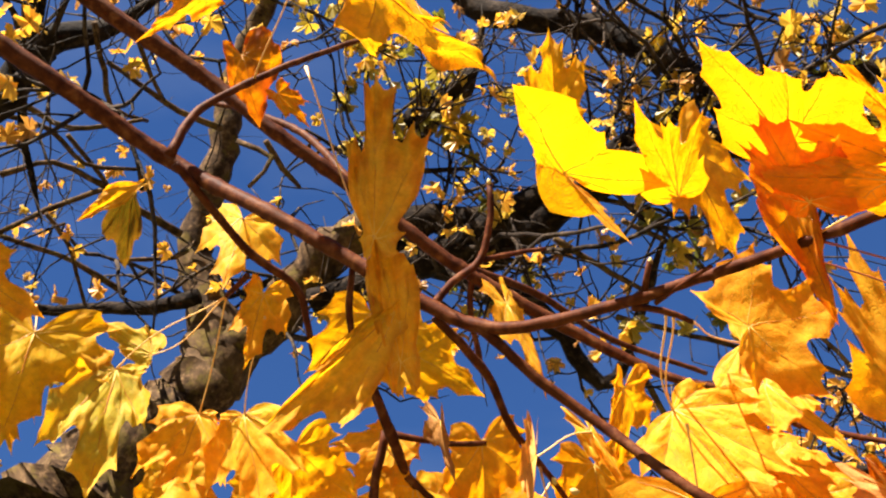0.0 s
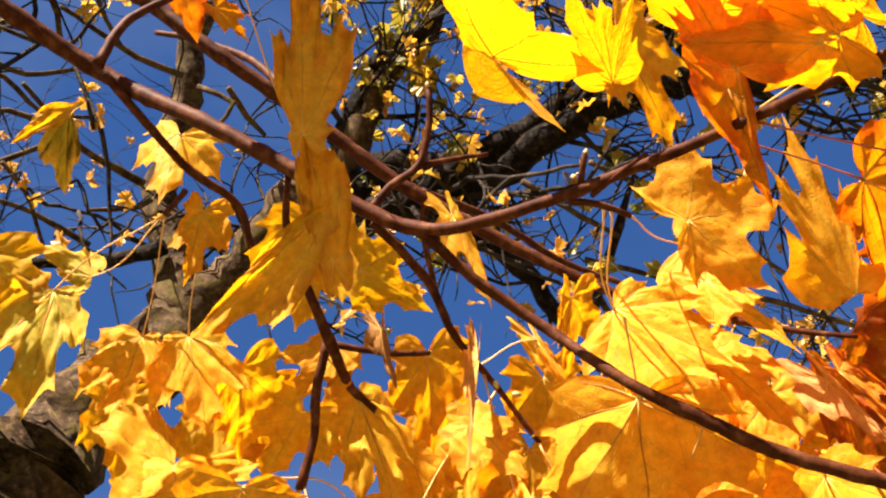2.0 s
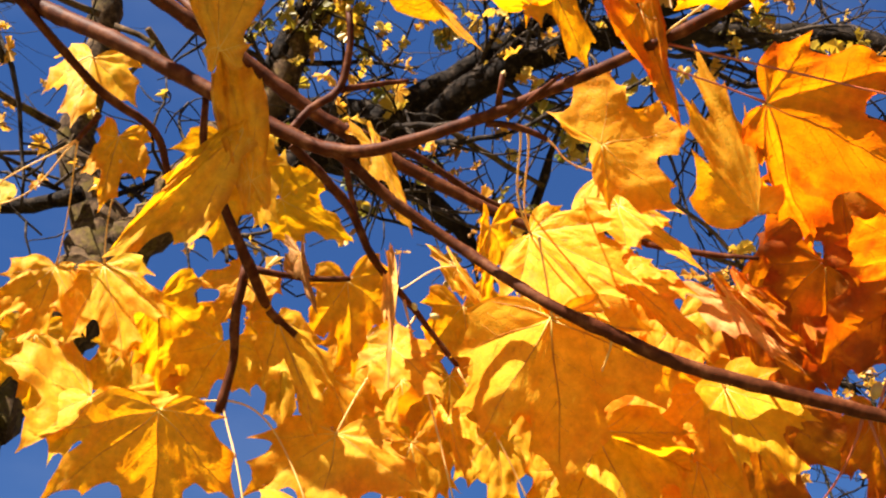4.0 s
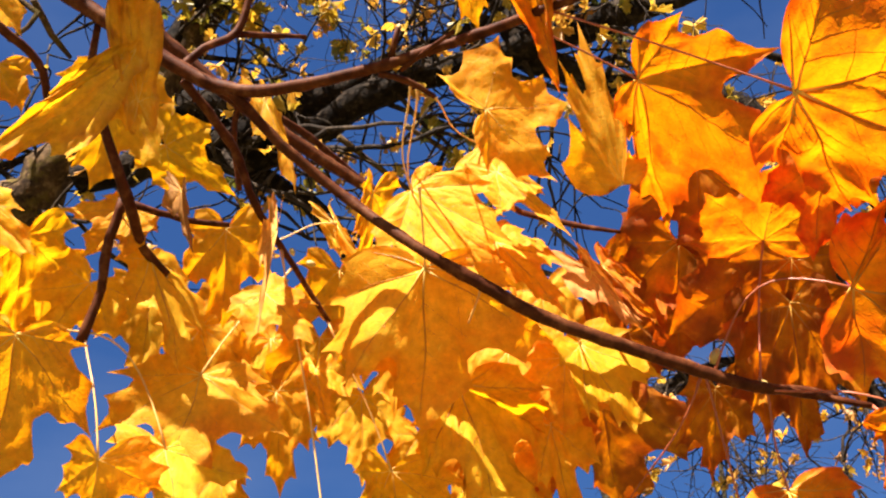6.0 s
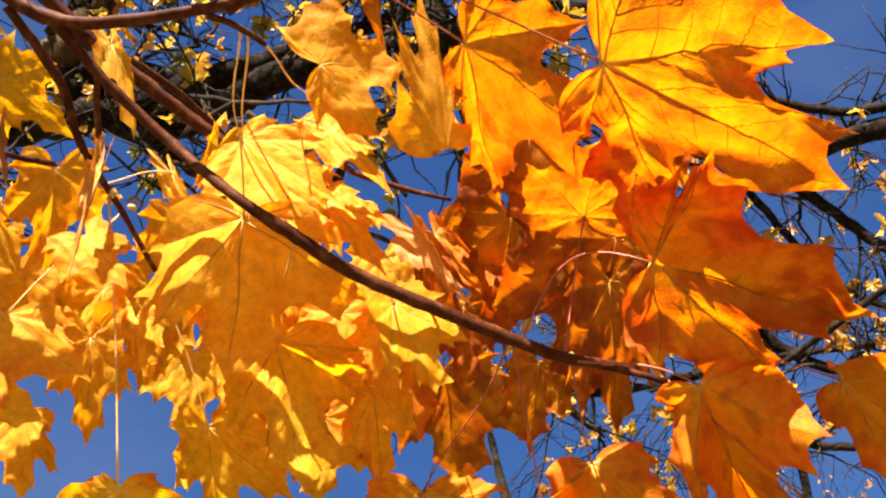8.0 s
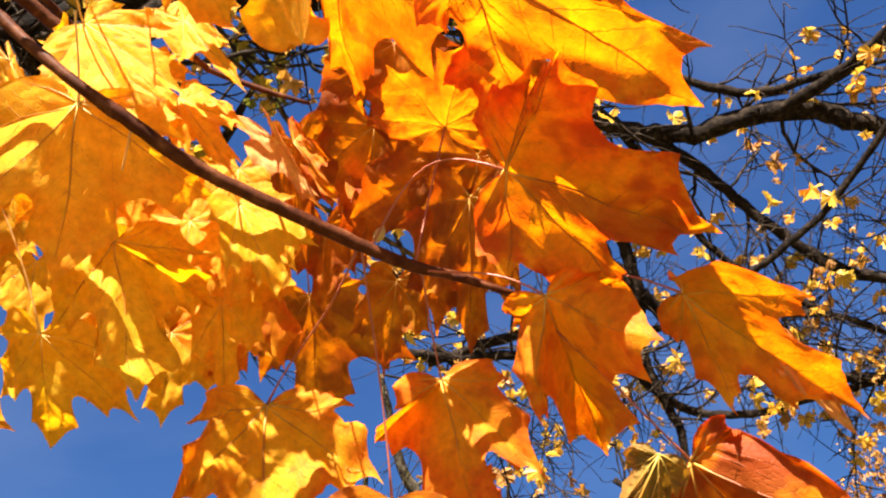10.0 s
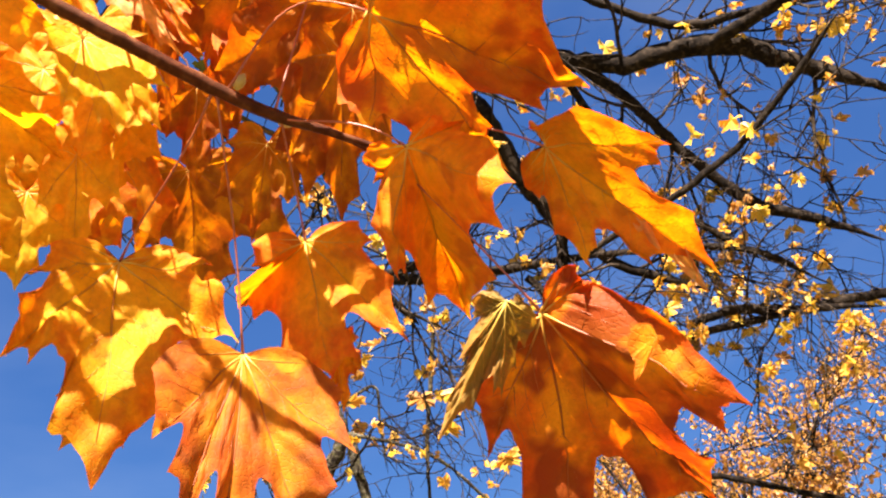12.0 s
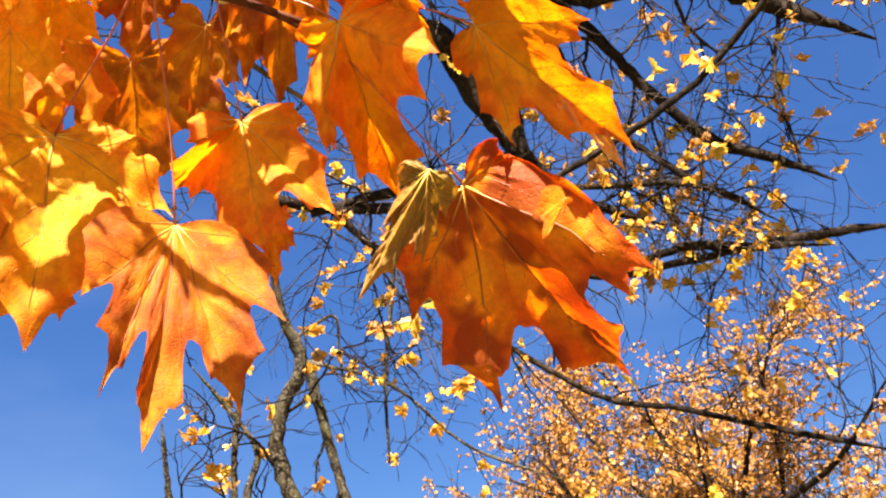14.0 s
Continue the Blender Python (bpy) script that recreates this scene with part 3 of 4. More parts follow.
limb("spray", 'twig', [(0.009, 0.723, 2.169, 0.0019), (0.005, 0.742, 2.147, 0.0025), (0.006, 0.758, 2.128, 0.0021)])
limb("spray", 'twig', [(0.017, 0.754, 2.104, 0.0028), (0.036, 0.798, 2.065, 0.0035), (0.041, 0.837, 2.059, 0.0029), (0.057, 0.854, 2.049, 0.0027)])
limb("spray", 'twig', [(0.027, 0.810, 2.082, 0.0031), (0.018, 0.829, 2.051, 0.0031), (0.016, 0.844, 2.027, 0.0027), (0.006, 0.860, 1.992, 0.0033)])
limb("spray", 'twig', [(0.031, 0.812, 2.081, 0.0025), (0.050, 0.823, 2.082, 0.0023), (0.073, 0.833, 2.084, 0.0021), (0.098, 0.841, 2.088, 0.0017)])
limb("spray", 'twig', [(0.202, 0.693, 2.091, 0.0018), (0.220, 0.698, 2.092, 0.0020), (0.240, 0.709, 2.090, 0.0015)])
limb("spray", 'twig', [(0.209, 0.685, 2.095, 0.0018), (0.213, 0.667, 2.106, 0.0016)])
limb("spray", 'twig', [(0.216, 0.688, 2.090, 0.0014), (0.246, 0.655, 2.088, 0.0012)])
limb("spray", 'twig', [(0.293, 0.785, 2.077, 0.0018), (0.310, 0.790, 2.065, 0.0020), (0.347, 0.787, 2.051, 0.0018), (0.379, 0.782, 2.041, 0.0012)])
limb("spray", 'twig', [(0.448, 0.788, 1.918, 0.0024), (0.480, 0.785, 1.910, 0.0022), (0.511, 0.779, 1.900, 0.0017)])
limb("rear", 'branch', [(-1.383, 1.309, 2.930, 0.0361), (-1.233, 0.886, 3.048, 0.0302), (-0.822, 0.649, 2.953, 0.0210), (-0.484, 0.627, 2.694, 0.0126), (-0.346, 0.723, 2.611, 0.0097), (-0.224, 0.807, 2.560, 0.0083), (-0.146, 0.843, 2.503, 0.0075), (-0.048, 0.901, 2.449, 0.0070), (0.050, 0.956, 2.388, 0.0069), (0.169, 1.010, 2.334, 0.0062), (0.272, 1.038, 2.285, 0.0044), (0.338, 1.038, 2.264, 0.0028)])
limb("rear", 'twig', [(-0.048, 0.901, 2.449, 0.0045), (-0.137, 0.915, 2.583, 0.0043), (-0.238, 0.928, 2.665, 0.0035), (-0.295, 0.936, 2.699, 0.0033)])
limb("rear", 'twig', [(0.068, 0.962, 2.384, 0.0044), (0.140, 1.024, 2.396, 0.0039), (0.224, 1.096, 2.383, 0.0034), (0.338, 1.152, 2.368, 0.0025)])
limb("rear", 'twig', [(0.074, 0.961, 2.387, 0.0037), (0.067, 0.989, 2.354, 0.0031), (0.075, 1.029, 2.306, 0.0028)])
limb("old", 'trunk', [(-1.229, 2.030, -0.200, 0.3393), (-1.229, 2.080, 2.171, 0.2262), (-1.070, 2.134, 2.668, 0.1652), (-0.952, 2.180, 2.944, 0.1230), (-0.814, 2.194, 3.219, 0.1023), (-0.871, 2.132, 3.419, 0.0637), (-0.918, 2.061, 3.616, 0.0551), (-0.853, 1.936, 3.893, 0.0475), (-0.836, 1.843, 4.095, 0.0413), (-0.679, 1.612, 4.402, 0.0305)])
limb("old", 'limb', [(-0.814, 2.199, 3.212, 0.0852), (-0.660, 2.166, 3.342, 0.0725), (-0.507, 2.082, 3.499, 0.0682), (-0.351, 2.019, 3.610, 0.0563), (-0.190, 1.887, 3.882, 0.0390), (-0.070, 1.878, 4.028, 0.0312), (0.016, 1.736, 4.241, 0.0285)])
limb("old", 'limb', [(-0.371, 2.052, 3.574, 0.0511), (-0.084, 2.086, 3.462, 0.0459), (0.086, 2.010, 3.483, 0.0450), (0.313, 1.878, 3.533, 0.0425), (0.604, 1.745, 3.531, 0.0385), (0.877, 1.583, 3.502, 0.0437), (1.076, 1.484, 3.479, 0.0452)])
limb("old", 'limb', [(-0.174, 2.070, 3.443, 0.0328), (0.049, 2.147, 3.387, 0.0279), (0.173, 2.226, 3.333, 0.0295), (0.326, 2.330, 3.195, 0.0197), (0.523, 2.064, 3.564, 0.0119)])
limb("old", 'limb', [(-0.842, 2.053, 3.353, 0.0239), (-0.981, 2.065, 3.329, 0.0209), (-1.164, 2.074, 3.348, 0.0180), (-1.321, 2.047, 3.329, 0.0156), (-1.569, 1.949, 3.365, 0.0133)])
limb("old", 'limb', [(-0.082, 1.597, 4.306, 0.0475), (0.003, 1.678, 4.154, 0.0404), (0.259, 1.675, 4.041, 0.0372), (0.459, 1.681, 3.899, 0.0409), (0.622, 1.711, 3.725, 0.0361), (0.709, 1.750, 3.542, 0.0472), (0.901, 1.748, 3.472, 0.0393)])
limb("old", 'limb', [(-1.196, 2.117, 2.347, 0.0693), (-1.450, 1.340, 2.809, 0.0577), (-1.305, 1.272, 3.053, 0.0476), (-1.125, 1.284, 3.220, 0.0433), (-1.035, 1.284, 3.292, 0.0404), (-0.940, 1.226, 3.395, 0.0332), (-0.849, 1.278, 3.549, 0.0302), (-0.711, 1.270, 3.744, 0.0283)])
limb("old", 'limb', [(-0.903, 0.979, 3.536, 0.0245), (-0.949, 1.179, 3.414, 0.0202), (-0.983, 1.253, 3.350, 0.0144), (-1.007, 1.348, 3.270, 0.0101), (-1.001, 1.464, 3.187, 0.0079), (-0.993, 1.537, 3.130, 0.0065)])
limb("old", 'limb', [(-0.231, 1.958, 3.511, 0.0492), (-0.019, 1.978, 3.527, 0.0410), (0.248, 1.930, 3.576, 0.0246), (0.444, 1.881, 3.725, 0.0205), (0.664, 1.753, 3.775, 0.0170)])
limb("old", 'limb', [(-0.496, 2.049, 3.299, 0.0443), (-0.193, 2.029, 3.422, 0.0492), (0.015, 1.981, 3.503, 0.0475), (0.174, 1.923, 3.564, 0.0361), (0.416, 1.878, 3.719, 0.0222), (0.745, 1.805, 3.842, 0.0230)])
limb("old", 'limb', [(-0.359, 1.969, 3.641, 0.0256), (-0.204, 1.858, 3.894, 0.0319), (-0.095, 1.815, 3.939, 0.0266), (0.011, 1.797, 4.081, 0.0184)])
limb("old", 'twig', [(-1.001, 1.313, 3.298, 0.0072), (-0.942, 1.419, 3.337, 0.0066), (-0.818, 1.481, 3.438, 0.0045)])
limb("old", 'twig', [(-1.122, 1.480, 3.257, 0.0076), (-1.045, 1.529, 3.353, 0.0070), (-0.972, 1.643, 3.387, 0.0087), (-0.944, 1.728, 3.407, 0.0097), (-0.848, 1.863, 3.418, 0.0116)])
limb("old", 'twig', [(-1.221, 1.644, 3.219, 0.0064), (-1.132, 1.679, 3.345, 0.0073), (-1.053, 1.716, 3.447, 0.0075), (-1.018, 1.752, 3.514, 0.0059)])
limb("old", 'twig', [(-1.103, 1.588, 3.542, 0.0067), (-1.085, 1.693, 3.546, 0.0068), (-1.063, 1.801, 3.546, 0.0061)])
limb("old", 'twig', [(-0.843, 1.217, 3.459, 0.0072), (-0.862, 1.337, 3.442, 0.0066), (-0.882, 1.434, 3.434, 0.0060), (-0.831, 1.514, 3.476, 0.0046)])
limb("old", 'twig', [(-0.814, 1.318, 3.571, 0.0068), (-0.817, 1.434, 3.563, 0.0062), (-0.814, 1.520, 3.574, 0.0040)])
limb("old", 'twig', [(-0.936, 1.410, 3.603, 0.0064), (-0.811, 1.589, 3.620, 0.0082), (-0.728, 1.687, 3.656, 0.0100)])
limb("old", 'twig', [(-1.267, 1.721, 3.304, 0.0067), (-1.147, 1.870, 3.344, 0.0077), (-1.053, 2.017, 3.346, 0.0105)])
limb("old", 'twig', [(-0.984, 1.521, 3.151, 0.0058), (-0.974, 1.616, 3.151, 0.0059), (-0.988, 1.695, 3.143, 0.0045), (-0.996, 1.797, 3.112, 0.0046)])
limb("old", 'twig', [(-1.115, 1.365, 3.347, 0.0068), (-1.042, 1.466, 3.403, 0.0062), (-1.007, 1.585, 3.410, 0.0063), (-0.920, 1.666, 3.474, 0.0049)])
limb("old", 'twig', [(-0.944, 1.814, 3.281, 0.0056), (-0.853, 1.883, 3.350, 0.0073), (-0.822, 1.905, 3.424, 0.0083)])
limb("old", 'twig', [(-0.622, 1.757, 3.675, 0.0101), (-0.598, 1.861, 3.669, 0.0086), (-0.567, 1.941, 3.681, 0.0061)])
limb("old", 'twig', [(-0.563, 1.622, 3.322, 0.0050), (-0.519, 1.613, 3.416, 0.0066), (-0.612, 1.588, 3.464, 0.0075)])
limb("old", 'twig', [(0.364, 1.883, 3.392, 0.0076), (0.510, 1.964, 3.355, 0.0070), (0.639, 2.070, 3.280, 0.0063)])
limb("old", 'twig', [(0.345, 2.148, 3.284, 0.0080), (0.586, 2.208, 3.239, 0.0073), (0.833, 2.247, 3.179, 0.0075), (1.049, 2.281, 3.100, 0.0068)])
limb("old", 'twig', [(0.380, 2.300, 3.282, 0.0101), (0.482, 2.445, 3.143, 0.0086)])
limb("old", 'twig', [(0.726, 1.921, 3.073, 0.0050), (0.827, 1.990, 3.020, 0.0052), (0.921, 2.085, 2.921, 0.0053)])
limb("old", 'twig', [(0.185, 1.915, 3.374, 0.0091), (0.302, 2.004, 3.346, 0.0078), (0.437, 2.088, 3.309, 0.0071)])
limb("right", 'limb', [(1.267, 2.826, 4.872, 0.0537), (1.959, 2.739, 4.653, 0.0468), (2.215, 2.770, 4.474, 0.0441), (2.537, 2.639, 4.346, 0.0427), (2.867, 2.340, 4.288, 0.0468), (3.222, 2.146, 4.052, 0.0399), (3.494, 1.974, 3.820, 0.0358)])
limb("right", 'limb', [(2.849, 2.354, 4.296, 0.0317), (2.882, 2.000, 4.194, 0.0289), (2.838, 1.679, 4.117, 0.0249), (2.824, 1.397, 4.113, 0.0218)])
limb("right", 'limb', [(2.311, 2.739, 4.434, 0.0289), (2.587, 2.710, 4.244, 0.0275), (2.900, 2.710, 3.938, 0.0248), (3.146, 2.658, 3.691, 0.0275), (3.342, 2.530, 3.547, 0.0234), (3.534, 2.394, 3.375, 0.0220)])
limb("right", 'limb', [(2.295, 2.769, 4.421, 0.0220), (2.502, 2.842, 4.195, 0.0179), (2.746, 2.912, 3.892, 0.0165), (3.024, 2.844, 3.640, 0.0165), (3.229, 2.765, 3.442, 0.0124)])
limb("right", 'limb', [(2.055, 2.543, 4.744, 0.0179), (2.454, 2.479, 4.533, 0.0193), (2.754, 2.353, 4.383, 0.0220), (2.951, 2.149, 4.340, 0.0179), (3.184, 1.900, 4.254, 0.0165)])
limb("right", 'limb', [(1.935, 2.430, 3.058, 0.0098), (2.120, 2.199, 3.144, 0.0118), (2.254, 1.983, 3.220, 0.0118), (2.328, 1.785, 3.311, 0.0118), (2.381, 1.507, 3.449, 0.0118)])
limb("right", 'limb', [(2.109, 3.560, 3.660, 0.0248), (2.364, 3.396, 3.669, 0.0220), (2.708, 3.149, 3.643, 0.0165), (3.140, 2.805, 3.527, 0.0165), (3.419, 2.640, 3.281, 0.0138)])
limb("right", 'limb', [(2.370, 3.426, 3.619, 0.0179), (2.678, 3.379, 3.329, 0.0193), (2.921, 3.228, 3.234, 0.0193), (3.117, 3.035, 3.232, 0.0179), (3.381, 2.743, 3.209, 0.0193), (3.559, 2.544, 3.137, 0.0179)])
limb("right", 'limb', [(2.331, 3.056, 4.120, 0.0289), (2.471, 3.192, 3.840, 0.0317), (2.533, 3.361, 3.541, 0.0248), (2.685, 3.438, 3.214, 0.0193), (2.712, 3.569, 2.887, 0.0165)])
limb("right", 'limb', [(1.152, 3.853, 3.795, 0.0275), (1.580, 3.774, 3.712, 0.0275), (1.863, 3.676, 3.678, 0.0248), (2.134, 3.548, 3.657, 0.0234)])
limb("right", 'limb', [(1.840, 3.188, 4.302, 0.0606), (1.997, 3.075, 4.325, 0.0606), (2.227, 3.166, 4.083, 0.0537), (2.467, 3.211, 3.836, 0.0399), (2.729, 3.180, 3.609, 0.0248), (3.079, 2.998, 3.407, 0.0220)])
limb("right", 'limb', [(3.022, 3.139, 3.284, 0.0179), (3.168, 2.977, 3.302, 0.0234), (3.364, 2.799, 3.231, 0.0220), (3.545, 2.574, 3.202, 0.0220), (3.742, 2.306, 3.143, 0.0179)])
limb("right", 'limb', [(1.606, 3.792, 3.674, 0.0179), (1.895, 3.627, 3.740, 0.0248), (2.113, 3.504, 3.754, 0.0220)])
limb("right", 'limb', [(1.618, 3.735, 3.754, 0.0220), (1.935, 3.766, 3.491, 0.0179)])
limb("right", 'limb', [(2.441, 3.700, 3.094, 0.0138), (2.905, 3.519, 2.742, 0.0138), (3.183, 3.315, 2.627, 0.0138), (3.461, 3.077, 2.475, 0.0138), (3.795, 2.711, 2.264, 0.0138)])
limb("low", 'trunk', [(2.412, 5.457, -0.200, 0.1623), (2.412, 5.507, 1.440, 0.1082), (2.190, 5.526, 2.345, 0.0830), (2.052, 5.497, 2.729, 0.0649), (1.940, 5.462, 3.000, 0.0613), (1.953, 5.375, 3.258, 0.0577), (2.046, 5.248, 3.513, 0.0577), (1.902, 5.179, 3.777, 0.0397), (1.734, 4.961, 4.282, 0.0252)])
limb("low", 'limb', [(2.079, 5.237, 3.512, 0.0469), (2.188, 5.321, 3.179, 0.0433), (2.322, 5.388, 2.778, 0.0397), (2.502, 5.408, 2.315, 0.0397), (2.426, 5.498, 1.720, 0.0433)])
limb("low", 'limb', [(2.062, 5.242, 3.512, 0.0180), (2.566, 5.103, 3.345, 0.0126), (3.026, 5.006, 2.932, 0.0126), (3.526, 4.757, 2.664, 0.0108)])
limb("low", 'limb', [(2.589, 5.246, 2.884, 0.0108), (2.540, 5.114, 3.348, 0.0162), (2.531, 4.947, 3.740, 0.0180), (2.506, 4.714, 4.186, 0.0162)])
limb("low", 'limb', [(1.752, 5.655, 2.382, 0.0252), (1.697, 5.527, 3.013, 0.0252), (1.709, 5.359, 3.494, 0.0216), (1.679, 5.150, 3.972, 0.0216)])
limb("low", 'limb', [(1.491, 5.755, 2.103, 0.0289), (1.353, 5.668, 2.769, 0.0234), (1.264, 5.559, 3.216, 0.0162)])
limb("low", 'limb', [(2.070, 5.605, 2.051, 0.0361), (1.799, 5.583, 2.689, 0.0307), (1.826, 5.494, 3.006, 0.0252), (1.626, 5.463, 3.272, 0.0198), (1.373, 5.424, 3.531, 0.0144)])
limb("low", 'limb', [(1.983, 5.213, 3.646, 0.0162), (2.201, 5.079, 3.764, 0.0126), (2.254, 5.148, 3.566, 0.0108), (2.309, 5.231, 3.301, 0.0090)])

# ---------------------------------------------------------------- leaves of the near branch
leaf('yellow', (0.037, 0.850, 2.182), (0.058, 0.029, -0.026), (0.038, -0.008, 0.021), (0.009, 0.027, -0.036), lobes=0.6, pleat=0.02)
leaf('yellow', (0.014, 0.774, 2.166), (-0.015, 0.043, -0.069), (0.034, 0.039, -0.047), (-0.052, 0.018, -0.044), lobes=0.6, pleat=0.02, ripple=0.03)
leaf('yellow', (0.058, 0.497, 2.174), (0.068, 0.043, -0.057), (0.059, 0.008, -0.040), (0.012, 0.046, 0.000), cup=0.3)
leaf('yellow', (-0.087, 0.571, 2.325), (-0.034, -0.002, -0.081), (-0.015, 0.023, -0.016), (-0.031, -0.014, -0.036))
leaf('yellow', (0.162, 0.623, 2.198), (-0.001, -0.049, 0.032), (-0.021, -0.036, 0.006), (0.022, -0.038, 0.013))
leaf('yellow', (0.159, 0.623, 2.144), (0.042, 0.016, -0.051), (0.035, 0.011, -0.031), (0.018, 0.010, -0.035), low=((0.011, 0.003, -0.008), (0.004, 0.006, -0.025)), lobes=0.4, pleat=0.01, ripple=0.02, quilt=0.002)
leaf('yellow', (0.234, 0.611, 2.148), (0.032, 0.044, -0.058), (0.041, 0.026, -0.011), (-0.007, 0.032, -0.032))
leaf('bright', (0.272, 0.557, 2.075), (-0.009, -0.042, 0.005), (0.014, -0.041, 0.008), (-0.054, -0.067, 0.009), low=((0.048, -0.002, 0.004), (-0.042, -0.026, 0.003)), lobes=0.5, pleat=0.01, ripple=0.015, quilt=0.002, bend=0.05, cup=0.05)
leaf('bright', (0.327, 0.569, 2.068), (-0.076, -0.005, 0.008), (-0.030, 0.030, -0.002), (-0.060, -0.028, 0.010), stalk=(-0.031, 0.063, 0.015), lobes=0.65)
leaf('orangeyellow', (0.276, 0.570, 2.048), (-0.025, -0.041, 0.020), (-0.034, -0.027, 0.016), (0.011, -0.032, 0.012))
leaf('bright', (0.343, 0.572, 2.085), (-0.051, -0.045, 0.015), (-0.029, -0.003, 0.004), (-0.026, -0.039, 0.010))
leaf('orange', (0.289, 0.621, 2.097), (0.019, 0.043, -0.052), (0.015, 0.005, -0.012), (-0.014, 0.014, -0.009), cup=0.5, lobes=0.3)
leaf('yellow', (0.277, 0.721, 2.094), (0.058, 0.003, 0.013), (0.010, -0.021, 0.053), (0.048, 0.029, -0.040), low=((-0.037, -0.004, 0.033), (0.002, 0.028, -0.034)), lobes=0.95, pleat=0.04)
leaf('yellow', (0.291, 0.768, 2.082), (0.043, -0.008, -0.066), (0.031, -0.004, -0.022), (0.001, 0.007, -0.037))
leaf('yellow', (0.295, 0.810, 2.052), (0.038, -0.016, -0.071), (0.046, -0.008, -0.022), (0.001, 0.007, -0.041))
leaf('yellow', (0.237, 0.784, 2.005), (0.001, 0.072, -0.086), (0.093, 0.028, -0.042), (-0.053, 0.053, -0.059), low=((0.071, 0.005, -0.013), (-0.071, 0.060, 0.010)), stalk=(-0.007, -0.047, 0.028), pleat=0.02, ripple=0.03, bend=0.0, cup=0.0, lobes=0.75)
leaf('yellow', (0.267, 0.858, 1.960), (0.027, 0.016, -0.105), (0.070, 0.046, -0.013), (-0.029, 0.020, -0.062), low=((0.058, -0.011, -0.011), (-0.035, 0.011, -0.012)), stalk=(0.003, -0.092, 0.018), lobes=0.85, pleat=0.05)
leaf('yellow', (0.086, 0.881, 1.981), (-0.015, 0.018, -0.076), (0.067, 0.002, -0.052), (-0.066, 0.017, -0.039), low=((0.052, -0.004, -0.013), (-0.057, 0.007, 0.002)), stalk=(0.060, -0.015, 0.088), lobes=0.8, pleat=0.04)
leaf('yellow', (-0.029, 0.841, 1.986), (-0.020, 0.080, -0.069), (0.050, 0.041, -0.054), (-0.092, 0.047, -0.040), low=((0.046, 0.001, -0.008), (-0.068, 0.013, -0.004)), stalk=(0.037, 0.016, 0.014), pleat=0.02, ripple=0.03, bend=0.0, cup=0.0, lobes=0.75)
leaf('yellow', (-0.162, 0.891, 2.158), (-0.016, 0.014, -0.074), (0.033, 0.018, -0.064), (-0.050, 0.007, -0.059), low=((0.020, 0.004, -0.007), (-0.047, -0.003, -0.013)), stalk=(0.041, -0.092, 0.056), lobes=0.8, pleat=0.04)
leaf('yellow', (-0.119, 0.889, 2.154), (0.027, 0.022, -0.086), (0.062, 0.018, -0.051), (-0.023, 0.013, -0.073), low=((0.043, 0.008, -0.012), (-0.020, -0.000, -0.010)), stalk=(0.031, -0.077, 0.046), lobes=0.8, pleat=0.04)
leaf('yellow', (-0.147, 0.980, 2.080), (-0.032, -0.039, -0.067), (0.063, 0.031, -0.001), (-0.073, -0.039, 0.027))
leaf('yellow', (-0.140, 0.964, 2.071), (0.030, -0.008, -0.078), (0.052, 0.031, -0.038), (-0.022, -0.002, -0.064))
leaf('yellow', (-0.276, 0.790, 2.175), (-0.002, 0.021, -0.095), (0.051, 0.053, -0.022), (-0.046, -0.010, -0.034), stalk=(-0.025, 0.017, 0.047))
leaf('yellow', (-0.270, 0.688, 2.151), (0.049, 0.037, -0.015), (0.027, 0.006, 0.024), (0.022, 0.032, -0.039))
leaf('yellow', (-0.325, 0.829, 2.171), (0.024, 0.032, -0.066), (0.031, 0.033, -0.037), (-0.011, -0.002, -0.042))
leaf('yellow', (-0.108, 0.764, 2.271), (-0.000, -0.003, -0.080), (0.034, 0.024, -0.030), (-0.039, 0.005, -0.027), stalk=(0.003, -0.026, -0.038))
leaf('yellow', (-0.092, 0.806, 2.221), (-0.006, 0.011, -0.073), (0.016, 0.032, -0.025), (-0.021, -0.002, -0.041))
leaf('yellow', (0.032, 0.824, 2.087), (-0.030, 0.006, -0.043), (-0.002, 0.009, -0.044), (-0.054, -0.004, -0.011), low=((0.020, 0.007, -0.020), (-0.024, -0.004, 0.006)), lobes=0.8, pleat=0.04)
leaf('yellow', (0.045, 0.844, 2.056), (0.038, 0.005, -0.086), (0.049, 0.039, -0.042), (-0.006, 0.006, -0.047), stalk=(-0.020, -0.028, 0.018))
leaf('yellow', (0.129, 0.851, 2.032), (0.037, -0.008, -0.046), (0.038, 0.005, -0.008), (-0.009, 0.006, -0.041))
leaf('pale', (0.136, 0.815, 2.061), (-0.008, 0.012, -0.073), (-0.005, 0.028, -0.009), (-0.016, 0.027, -0.010), bend=0.3, cup=0.6)
leaf('brown', (0.069, 0.795, 2.079), (0.005, 0.009, -0.041), (0.009, 0.021, -0.008), (-0.010, 0.025, -0.003), bend=0.5, cup=0.8)
leaf('yellow', (0.178, 0.849, 2.100), (0.032, 0.010, -0.059), (0.019, 0.020, -0.015), (-0.004, 0.020, -0.011), stalk=(-0.044, -0.006, -0.024))
leaf('yellow', (0.117, 0.821, 2.208), (0.036, 0.020, -0.075), (0.022, 0.030, -0.012), (-0.005, 0.006, -0.031))
